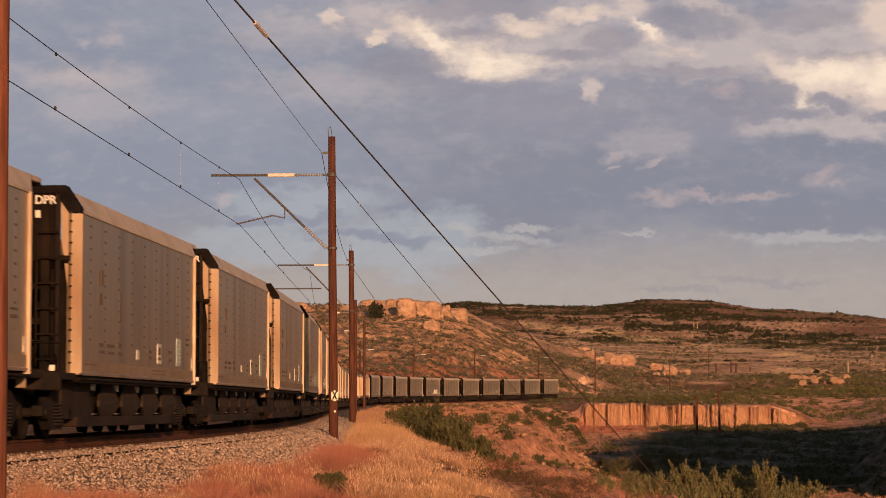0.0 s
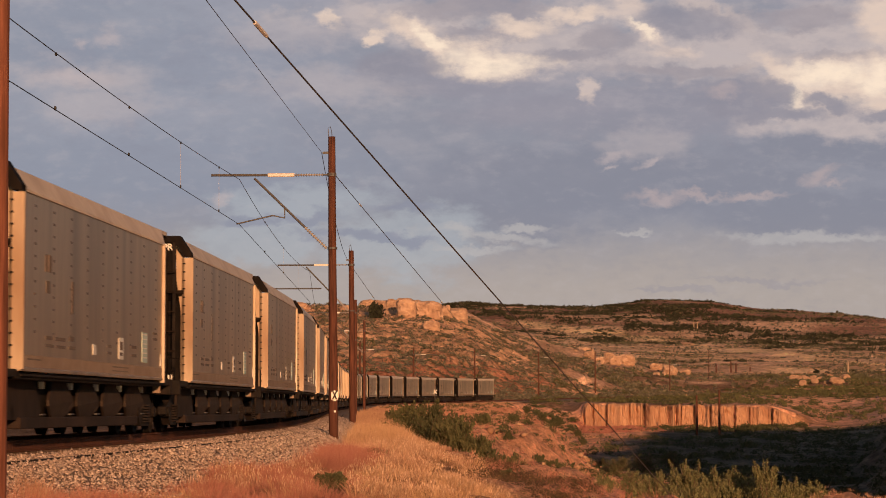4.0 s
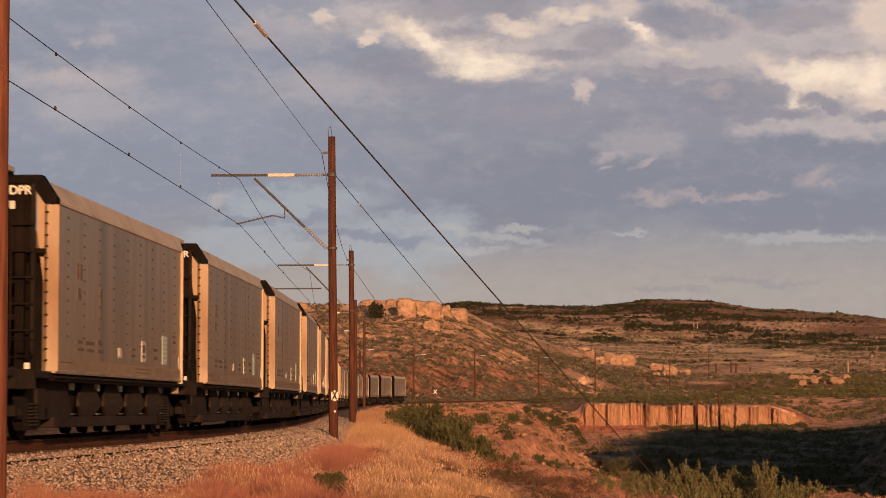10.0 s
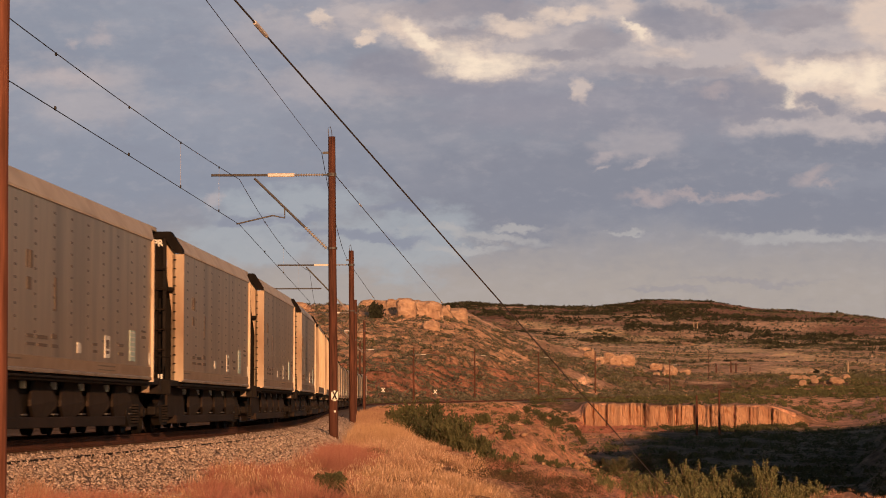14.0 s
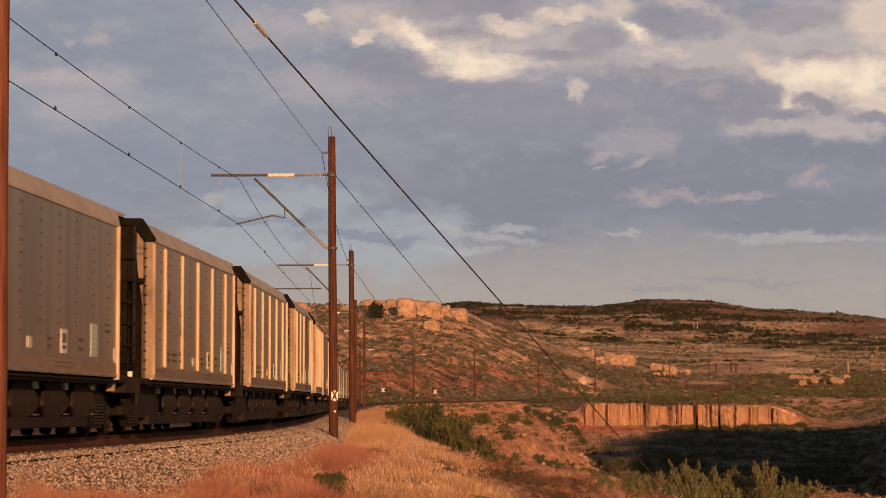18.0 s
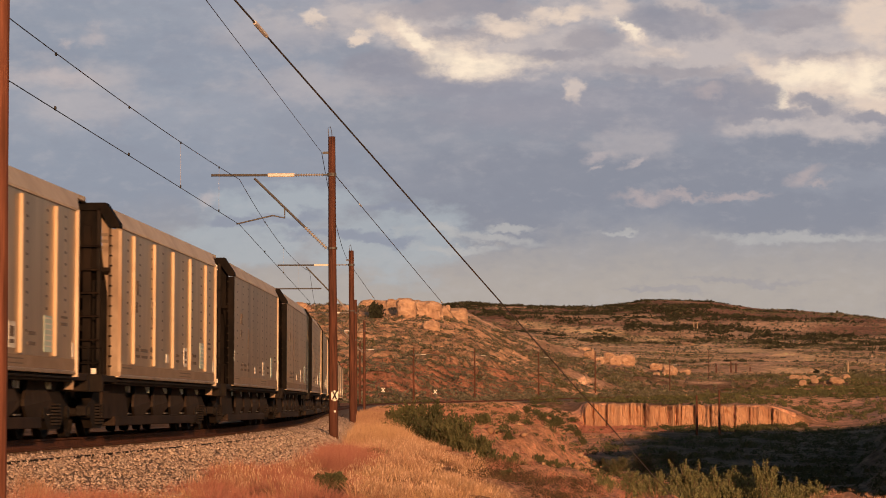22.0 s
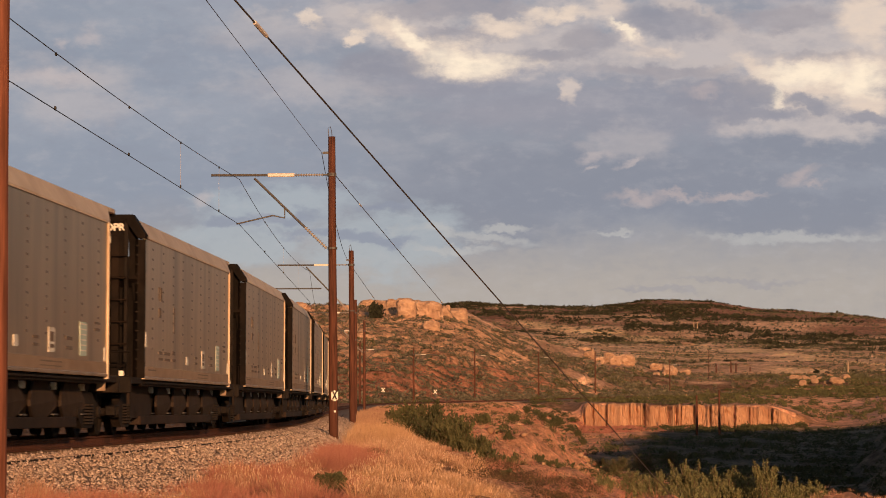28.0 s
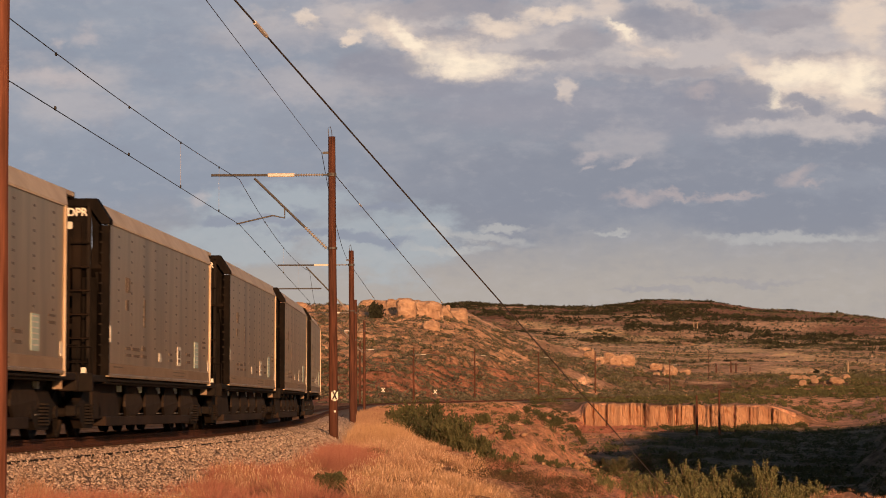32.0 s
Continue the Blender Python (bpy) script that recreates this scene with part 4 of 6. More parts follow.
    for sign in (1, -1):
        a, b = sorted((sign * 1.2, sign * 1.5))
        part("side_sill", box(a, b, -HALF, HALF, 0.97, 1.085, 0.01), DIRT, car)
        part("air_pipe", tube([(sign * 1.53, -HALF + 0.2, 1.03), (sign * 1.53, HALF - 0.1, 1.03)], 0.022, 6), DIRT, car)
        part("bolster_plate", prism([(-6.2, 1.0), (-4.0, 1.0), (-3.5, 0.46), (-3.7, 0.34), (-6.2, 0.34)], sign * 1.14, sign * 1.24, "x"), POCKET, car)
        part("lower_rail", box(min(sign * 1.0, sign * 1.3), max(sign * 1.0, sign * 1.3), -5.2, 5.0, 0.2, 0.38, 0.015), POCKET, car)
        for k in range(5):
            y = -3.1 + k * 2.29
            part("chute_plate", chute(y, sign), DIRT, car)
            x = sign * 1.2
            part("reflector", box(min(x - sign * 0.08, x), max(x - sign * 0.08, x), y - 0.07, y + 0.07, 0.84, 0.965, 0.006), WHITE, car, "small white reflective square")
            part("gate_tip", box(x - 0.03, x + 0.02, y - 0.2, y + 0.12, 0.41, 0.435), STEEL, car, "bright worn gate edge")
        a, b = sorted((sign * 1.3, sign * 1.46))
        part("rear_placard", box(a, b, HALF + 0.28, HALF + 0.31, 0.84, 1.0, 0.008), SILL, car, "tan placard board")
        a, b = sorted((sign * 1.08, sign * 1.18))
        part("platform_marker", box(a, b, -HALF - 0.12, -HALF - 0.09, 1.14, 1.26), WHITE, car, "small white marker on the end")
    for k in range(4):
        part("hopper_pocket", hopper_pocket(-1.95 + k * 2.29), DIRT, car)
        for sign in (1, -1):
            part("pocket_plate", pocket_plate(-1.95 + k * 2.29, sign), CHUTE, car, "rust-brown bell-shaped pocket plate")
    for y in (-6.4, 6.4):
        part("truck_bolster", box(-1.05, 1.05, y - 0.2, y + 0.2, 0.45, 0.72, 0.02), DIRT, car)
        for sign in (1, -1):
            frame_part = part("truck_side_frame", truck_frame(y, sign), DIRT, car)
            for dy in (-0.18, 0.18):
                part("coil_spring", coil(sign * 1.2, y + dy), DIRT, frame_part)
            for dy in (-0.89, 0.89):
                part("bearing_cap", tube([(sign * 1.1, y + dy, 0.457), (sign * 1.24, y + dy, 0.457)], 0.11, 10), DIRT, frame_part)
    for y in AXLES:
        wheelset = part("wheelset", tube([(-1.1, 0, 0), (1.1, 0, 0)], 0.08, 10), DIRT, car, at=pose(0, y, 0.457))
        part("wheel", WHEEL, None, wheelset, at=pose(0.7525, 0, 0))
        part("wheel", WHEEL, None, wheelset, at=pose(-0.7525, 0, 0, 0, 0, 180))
    return car


def car_pose(s):
    a, b = on_track(s - 6.4), on_track(s + 6.4)
    way, mid = b - a, (a + b) / 2
    return pose(mid.x, mid.y, mid.z, math.degrees(math.atan2(way.z, math.hypot(way.x, way.y))), 0, math.degrees(math.atan2(-way.x, way.y)))


FIRST = {k: coal_car(k) for k in ("dark", "ribbed", "plain")}
train, used = [], set()
for i in range(35):
    kind = "dark" if i < 11 else "ribbed" if i < 15 else "plain"
    at = car_pose(TAIL - HALF - i * CAR)
    if kind in used:
        train.append(copy_thing(FIRST[kind], at))
    else:
        used.add(kind)
        train.append(FIRST[kind])
        FIRST[kind].matrix_basis = at
# ---- poles and wires of the overhead line ----
def stretch_wire(a, b, sag=0.0, n=14):
    a, b = Vector(a), Vector(b)
    return [a.lerp(b, k / n) - Vector((0, 0, 4 * sag * (k / n) * (1 - k / n))) for k in range(n + 1)]


def insulator(a, b, discs, radius, parent, label="ribbed insulator"):
    """A string of sheds along a rod."""
    a, b = Vector(a), Vector(b)
    bm = tube([a, b], radius * 0.35, 6)
    q = (b - a).to_track_quat("Z", "Y").to_matrix().to_4x4()
    for k in range(discs):
        p = a.lerp(b, (k + 0.5) / discs)
        bmesh.ops.create_cone(bm, cap_ends=True, segments=10, radius1=radius, radius2=radius * 0.5, depth=(b - a).length / discs * 0.55, matrix=Matrix.Translation(p) @ q)
    return part("insulator", bm, SHED, parent, label)


def pole_shaft(height, r0=0.165, r1=0.125, seed=0):
    pts = [(0.004 * math.sin(k * 1.3 + seed), 0.004 * math.cos(k + seed), -0.6 + (height + 0.6) * k / 9) for k in range(10)]
    return tube(pts, r0, 14, taper=r1 / r0)


def line_pole(name, base, height, arm, lean=0.0, toward=-1, detail=True, label="", guy=None, thick=1.0, level_tube=False, guy_out=0.12, wood=None):
    """A wooden pole with a hinged cantilever. base: foot; arm: (height of the top tube, its reach, height where the strut meets the pole); toward: which side the track lies."""
    pole = tagged(new(name), label or "reddish-brown wooden pole carrying an overhead wire bracket", "utility pole", "poles of the overhead line")
    pole.matrix_basis = pose(*base, 0, lean, 0)
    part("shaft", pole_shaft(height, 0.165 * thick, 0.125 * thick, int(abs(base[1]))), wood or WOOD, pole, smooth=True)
    za, reach, zs = arm
    t = toward
    part("arm_tube", tube([(t * 1.3, 0, za), (t * reach, 0, za + 0.02)], 0.045, 8), STEEL, pole)
    part("arm_insulator", box(min(t * 1.3, t * 2.24), max(t * 1.3, t * 2.24), -0.05, 0.05, za - 0.06, za + 0.07, 0.02), PORCELAIN, pole, "pale insulator block")
    insulator((t * 0.3, 0, za), (t * 1.3, 0, za), 11, 0.06, pole)
    part("hinge_rod", tube([(t * 0.12, 0, za), (t * 0.32, 0, za)], 0.03, 6), STEEL, pole)
    part("arm_clamp", tube([(0, 0, za - 0.06), (0, 0, za + 0.06)], 0.16 * thick, 12), STEEL, pole)
    part("strut_clamp", tube([(0, 0, zs - 0.04), (0, 0, zs + 0.04)], 0.17 * thick, 12), STEEL, pole)
    a, b = Vector((t * 0.2, 0, zs)), Vector((t * 2.7, 0, za - 0.1))
    part("strut", tube([a.lerp(b, 0.3), b], 0.042, 8), STEEL, pole)
    insulator(a, a.lerp(b, 0.3), 11, 0.075, pole)
    hook = a.lerp(b, 0.58)
    if detail:
        drop = Vector((hook.x - t * 0.0, 0, hook.z - 0.36))
        if level_tube:
            part("registration_tube", tube([(t * 1.8, 0, zs + 1.35), (t * 4.9, 0, zs + 1.37)], 0.04, 8), STEEL, pole)
        else:
            part("steady_arm", tube([hook, drop, drop + Vector((t * 0.42, 0, 0.09)), (t * 3.33, 0, zs + 0.88)], 0.026, 6), STEEL, pole)
        part("top_loop", tube([(-0.1, 0, height - 0.05), (-0.12, 0, height + 0.3), (-0.05, 0, height + 0.36), (0.0, 0, height + 0.2), (0.02, 0, height - 0.05)], 0.012, 5), WIRE, pole)
        part("feeder_bracket", box(min(0, t * 0.32), max(0, t * 0.32), -0.03, 0.03, height - 0.6, height - 0.52), STEEL, pole)
    if guy:
        m = pole.matrix_basis.inverted()
        a = Vector((guy_out * -t, 0, guy[3]))
        b = m @ Vector(guy[:3])
        wire = part("guy_wire", tube([a, b], guy[4], 6), WIRE, pole)
        for k in guy[5:]:
            p, d = a.lerp(b, k), (b - a).normalized()
            part("guy_fitting", tube([p - d * 0.28, p - d * 0.14, p, p + d * 0.14, p + d * 0.28], 0.03, 6), PORCELAIN if k < 0.3 else STEEL, wire)
    return pole


def foot(x, y):
    return float(land(x, y))


def anchor(px, py, steep, y0, y1):
    """Where a guy wire, seen through a point with a given steepness, meets the ground."""
    best = None
    for k in range(60):
        x, y = ground_at(px + k * 4, py + k * 4 * steep, y0, y1)
        miss = abs(726.6 - 4335.5 * (foot(x, y) - EYE[2]) / y - py - k * 4 * steep)
        if best is None or miss < best[0]:
            best = (miss, x, y)
        if miss < 1.5:
            break
    return best[1], best[2], foot(best[1], best[2])


POLE_A, POLE_B = (-3.78, 85.0, -0.85), (-5.37, 146.0, -0.6)
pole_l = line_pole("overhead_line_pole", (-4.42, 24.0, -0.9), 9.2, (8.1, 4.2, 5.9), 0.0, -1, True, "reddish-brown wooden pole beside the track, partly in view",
                   (*anchor(1190, 882, 1.128, 60, 130), 7.9, 0.013, 0.163), guy_out=0.189, wood=SUNLIT_WOOD)
pole_a = line_pole("overhead_line_pole", POLE_A, 10.85, (9.52, 4.2, 6.95), -0.55, -1, True, "reddish-brown wooden pole with bracket and a white sign",
                   (*anchor(975, 766, 1.2, 110, 300), 9.5, 0.014, 0.05, 0.28))
pole_b = line_pole("overhead_line_pole", POLE_B, 10.6, (9.75, 4.4, 7.0), -0.6, -1, True, "", (*anchor(800, 725, 1.45, 165, 330), 9.5, 0.014, 0.1), level_tube=True, thick=1.2)
for y, x in ((207.0, -7.4), (268.0, -8.6)):
    line_pole("overhead_line_pole", (x, y, foot(x, y)), 10.0, (8.9, 4.2, 6.6), 0, -1, False)
FAR_POLES = ((385, 637), (445, 732), (504, 840), (562, 953), (622, 1053), (760, 1185), (900, 1254))
for y, px in FAR_POLES:
    x = (px - 784) / 4335.5 * y
    line_pole("overhead_line_pole", (x, y, foot(x, y)), 10.2 if y < 700 else 10.5, (9.0, 4.2, 6.9), 0, 1, False, "dark wooden pole with bracket beyond the track", None, 1.15)


def wire(name, points, radius, label, material=None):
    return tagged(new(name, mesh_of(tube(points, radius, 5), material or WIRE, name)), label, "overhead wire", "overhead wires")


def over(y, dx, z):
    return Vector((float(track_x(y)) + dx, y, float(track_z(y)) + z))


# support points of the wires at each pole: (y, offset, contact height, messenger height)
HANGS = ((-60, 0.1, 5.9, 7.2), (24, 0.95, 6.0, 7.2), (85, -0.55, 6.88, 8.45), (146, 0.2, 6.7, 8.5), (207, -0.2, 6.5, 8.2), (268, 0.2, 6.4, 8.0), (329, -0.2, 6.3, 7.9), (385, 0.2, 6.3, 7.9), (445, -0.2, 6.3, 7.9), (504, 0.2, 6.3, 7.9), (562, -0.2, 6.3, 7.9), (622, 0, 6.3, 7.9))
lower, upper, clips = [], [], []
for (y0, d0, c0, m0), (y1, d1, c1, m1) in zip(HANGS, HANGS[1:]):
    steps, held = (18, (7, 10, 13, 16)) if y0 == 24 else (12, (3, 6, 9))
    for k in range(steps):
        t = k / steps
        p = over(y0, d0, 0).lerp(over(y1, d1, 0), t)
        lower.append(p + Vector((0, 0, c0 + (c1 - c0) * t)))
        upper.append(p + Vector((0, 0, m0 + (m1 - m0) * t - (0.24 if y0 < 60 else 0.5) * 4 * t * (1 - t))))
        if k in held and y0 > 0 and y1 < 300:
            clips.append((lower[-1], upper[-1]))
            if k in held[-2:]:
                wire("dropper_wire", [lower[-1], upper[-1]], 0.004, "thin pale vertical wire between the two overhead wires", PALE_WIRE)
contact = wire("contact_wire", lower, 0.011, "dark lower overhead wire above the track")
messenger = wire("messenger_wire", upper, 0.011, "dark upper overhead wire above the track")
for a, b in clips:
    part("wire_clip", box(a.x - 0.02, a.x + 0.02, a.y - 0.03, a.y + 0.03, a.z - 0.015, a.z + 0.07, 0.008), DARK, contact)
    part("wire_clip", box(b.x - 0.02, b.x + 0.02, b.y - 0.03, b.y + 0.03, b.z - 0.05, b.z + 0.02, 0.008), DARK, messenger)
A_TOP = Vector(POLE_A) + Vector((-0.45, 0, 10.3))
wire("feeder_wire", stretch_wire((-4.22, 24, 7.0), A_TOP, 0.0), 0.0075, "dark feeder wire between two poles")
wire("feeder_wire", stretch_wire(A_TOP, Vector(POLE_B) + Vector((-0.3, 0, 10.0)), 0.6), 0.012, "dark feeder wire between two poles")

# the white sign with its X, and a small tag under it
sign = tagged(new("pole_sign"), "white hexagonal plate with a black X on the pole", "sign")
sign.matrix_basis = pose(-3.745, 84.82, 0.98)
part("plate", prism([(-0.12, -0.125), (0, -0.195), (0.12, -0.125), (0.12, 0.125), (0, 0.195), (-0.12, 0.125)], -0.008, 0.008, "y"), WHITE, sign)
glyph = text_mesh("X", 0.29, DARK, "CENTER", 0.016)
part("letter", glyph, None, sign, "black letter X", pose(0, -0.012, 0, 90, 0, 0) @ Matrix.Diagonal((0.7, 1.25, 1, 1)))
tag = tagged(new("pole_tag", mesh_of(box(-0.035, 0.035, -0.006, 0.006, -0.035, 0.035, 0.004), WHITE)), "small white tag nailed to the pole", "tag")
tag.matrix_basis = pose(-3.735, 84.82, 0.44)


def crossbuck(px, y, height):
    x = (px - 784) / 4335.5 * y
    s = tagged(new("crossbuck_sign"), "white X-shaped crossing sign on a post", "road sign", "crossing signs")
    s.matrix_basis = pose(x, y, foot(x, y), 0, 0, 12)
    part("post", tube([(0, 0, -0.3), (0, 0, height)], 0.06, 8), STEEL, s)
    for a in (38, -38):
        bm = box(-0.43, 0.43, -0.02, 0.02, -0.07, 0.07)
        bmesh.ops.rotate(bm, verts=bm.verts, matrix=Matrix.Rotation(radians(90 - a), 3, "Y"))
        bmesh.ops.translate(bm, verts=bm.verts, vec=(0, -0.08 - (0.045 if a > 0 else 0), height - 0.4))
        part("board", bm, WHITE, s)


crossbuck(678, 402, 3.25)
crossbuck(770, 408, 2.75)
# ---- rocks ----
def boulder(name, x, y, w, d_size, h, seed, label="weathered tan sandstone boulder", sink=0.15, square=5.0, tip=2, crag=0.08):
    """A rounded, layered block with cracks."""
    rng = random.Random(seed)
    bm = bmesh.new()
    bmesh.ops.create_cube(bm, size=2)
    bmesh.ops.subdivide_edges(bm, edges=bm.edges[:], cuts=12, use_grid_fill=True)
    off = Vector((rng.uniform(0, 50), rng.uniform(0, 50), rng.uniform(0, 50)))
    for v in bm.verts:
        p = v.co.copy()
        p = p / (abs(p.x) ** square + abs(p.y) ** square + abs(p.z) ** square) ** (1 / square)
        n = noise.noise(p * 1.1 + off) * 0.26 + noise.noise(p * 3.1 + off) * 0.1 + noise.noise(p * 8 + off) * 0.04
        d, _ = noise.voronoi(Vector((p.x * 1.6, p.y * 1.6, p.z * 0.8)) + off)
        crack = -crag * max(0, 1 - (d[1] - d[0]) / 0.1)
        bed = (p.z + 0.12 * noise.noise(p * 2 + off) + 1) * 2.6 + off.z
        n += 0.012 * (bed % 1) - 0.02 * max(0, 1 - (bed % 1) / 0.15)
        p = p * (1 + n + crack)
        v.co = (p.x * w / 2, p.y * d_size / 2, (p.z * 0.5 + 0.5) * h)
    ob = new(name, mesh_of(bm, ROCK, name, False))
    ob.matrix_basis = pose(x, y, foot(x, y) - sink * h, rng.uniform(-tip, tip), rng.uniform(-tip, tip), rng.uniform(-12, 12))
    return tagged(ob, label, "boulder", "rocks of the hills")


def rock_at(px0, px1, base, top, y, seed, label="weathered tan sandstone boulder", square=5.0):
    """A boulder of a given breadth and height, set on the ground near a distance."""
    x, y = ground_at((px0 + px1) / 2, base, y * 0.86, y * 1.12)
    s = y / 4335.5
    boulder("boulder", x, y, (px1 - px0) * s * 1.0, (px1 - px0) * s * 0.8, (base - top) * s * 1.14, seed, label, 0.16, square, 2 if square > 3.2 else 14, 0.06 if square > 3.2 else 0.2)


for k, r in enumerate(((637, 688, 550, 531, 700), (682, 706, 550, 529, 704), (702, 735, 561, 529, 690), (737, 782, 563, 532, 686), (781, 797, 563, 541, 690), (795, 827, 577, 545, 684), (722, 744, 548, 531, 706),
                       (672, 702, 545, 531, 712), (750, 778, 585, 568, 660), (800, 818, 594, 580, 655), (733, 748, 577, 571, 670), (545, 572, 556, 542, 720), (603, 620, 556, 541, 715), (520, 545, 548, 536, 725))):
    rock_at(*r, 100 + k, "weathered tan sandstone block of the bluff", 3.6)
for k, r in enumerate(((1052, 1070, 645, 631, 900), (1066, 1086, 643, 624, 905), (1080, 1100, 646, 629, 895), (1098, 1124, 647, 626, 892), (1032, 1052, 636, 622, 930), (1010, 1024, 628, 620, 950), (1014, 1050, 628, 616, 955), (1150, 1172, 655, 643, 880), (1172, 1197, 665, 646, 870),
                       (1396, 1412, 672, 663, 850), (1408, 1430, 675, 665, 850), (1432, 1446, 675, 665, 850), (1444, 1462, 677, 667, 846), (1466, 1492, 680, 669, 845), (1200, 1222, 662, 654, 880), (1205, 1230, 606, 602, 1700))):
    rock_at(r[0], r[1], r[2], r[3], r[4], 140 + k, "weathered sandstone outcrop on the flat", 2.8)

rng_blocks = random.Random(17)
for k in range(22):
    px, wide = rng_blocks.choice(((1008, 1118), (1152, 1200), (1395, 1495))), rng_blocks.uniform(7, 15)
    at = rng_blocks.uniform(*px)
    base = {1008: 640, 1152: 660, 1395: 676}[px[0]] + rng_blocks.uniform(-9, 7)
    rock_at(at, at + wide, base, base - wide * rng_blocks.uniform(0.45, 0.8), {1008: 905, 1152: 875, 1395: 848}[px[0]], 200 + k, "broken sandstone block beside the outcrop", 3.1)


def build_scree():
    rng = np.random.RandomState(91)
    n = 5200
    y = rng.uniform(440, 740, n)
    x = rng.uniform(-0.075, 0.08, n) * y
    back = y - hill_foot(x)
    keep = (back > 15) & (rng.rand(n) < 0.25 + 0.75 * (np.abs(back - 85) < 18) + 0.5 * (back > 170))
    x, y = x[keep], y[keep]
    v, f = rock_shape(rng, len(x), 0.85)
    size = 0.1 + rng.rand(len(x)) ** 6 * 0.55
    tagged(new("scree_rocks", scatter_mesh("scree_rocks", v, f, np.stack([x, y, land(x, y)], -1), rng.uniform(0, 6.28, len(x)), size, SCREE)), "scattered tan rocks on the hillside", "rocks", kind="stuff")


build_scree()


def build_rubble():
    rng = np.random.RandomState(93)
    n = 2600
    y = rng.uniform(95, 260, n)
    x = track_x(y) + bank_edge(track_x(y) + 10, y) + rng.uniform(-3, 15, n)
    keep = waves(x, y, 10, 94, 3) + rng.uniform(-0.6, 0.6, n) > 0
    x, y = x[keep], y[keep]
    v, f = rock_shape(rng, len(x), 0.8)
    size = 0.05 + rng.rand(len(x)) ** 5 * 0.4
    tagged(new("bank_rubble", scatter_mesh("bank_rubble", v, f, np.stack([x, y, land(x, y)], -1), rng.uniform(0, 6.28, len(x)), size, SCREE)), "tan stones strewn over the eroded red bank", "rocks", kind="stuff")


build_rubble()


# ---- grass and shrubs ----
def blades(n, count, height, width, lean, seed):
    """n tufts of count thin blades each: corners (n, count*3, 3) and faces."""
    rng = np.random.RandomState(seed)
    a = rng.uniform(0, 6.28, (n, count))
    off = rng.uniform(0, 0.12, (n, count))
    h = height * rng.uniform(0.5, 1.15, (n, count))
    w = width * rng.uniform(0.6, 1.4, (n, count))
    l = lean * rng.uniform(0.1, 1, (n, count)) * h
    bx, by = off * np.cos(a), off * np.sin(a)
    v = np.zeros((n, count, 3, 3))
    b = rng.uniform(-1, 1, (n, count)) * 1.2
    v[:, :, 0] = np.stack([bx - w * np.cos(b), by - w * np.sin(b), 0 * h], -1)
    v[:, :, 1] = np.stack([bx + w * np.cos(b), by + w * np.sin(b), 0 * h], -1)
    v[:, :, 2] = np.stack([bx + l * np.cos(a), by + l * np.sin(a), h], -1)
    return v.reshape(n, count * 3, 3), np.arange(count * 3).reshape(count, 3)


def heads(n, seed, size=0.05):
    """Seed heads: slim leaning diamonds."""
    rng = np.random.RandomState(seed)
    v = np.zeros((n, 5, 3))
    w, h = 0.009 * rng.uniform(0.7, 1.3, n), size * rng.uniform(0.7, 1.5, n) * 2
    lx = rng.uniform(-0.4, 0.4, n) * h
    v[:, 1] = np.stack([-w, 0 * w, h * 0.4], -1)
    v[:, 2] = np.stack([w, 0 * w, h * 0.4], -1)
    v[:, 3] = np.stack([lx, 0 * w, h], -1)
    v[:, 4] = np.stack([0 * w, w, h * 0.4], -1)
    return v, np.array(((0, 2, 1), (1, 2, 3), (0, 4, 2), (2, 4, 3)))


def shelf_points(n, y0, y1, q0, over, seed, power=1.5):
    rng = np.random.RandomState(seed)
    y = y0 + (y1 - y0) * rng.rand(n) ** power
    edge = np.interp(y, EDGE_Y, EDGE_Q) + over + 0.8 * waves(y, y, 9, 69, 3) + 0.35 * waves(y, y, 2.2, 70, 2)
    q = q0 + (edge - q0) * rng.rand(n)
    return track_x(y) + q, y, q


def clear(x, y):
    """Everything but the bare patch in front of the small bush."""
    return ~((np.abs(x / y + 0.0452) < 0.0088) & (y > 36.5) & (y < 44.3))


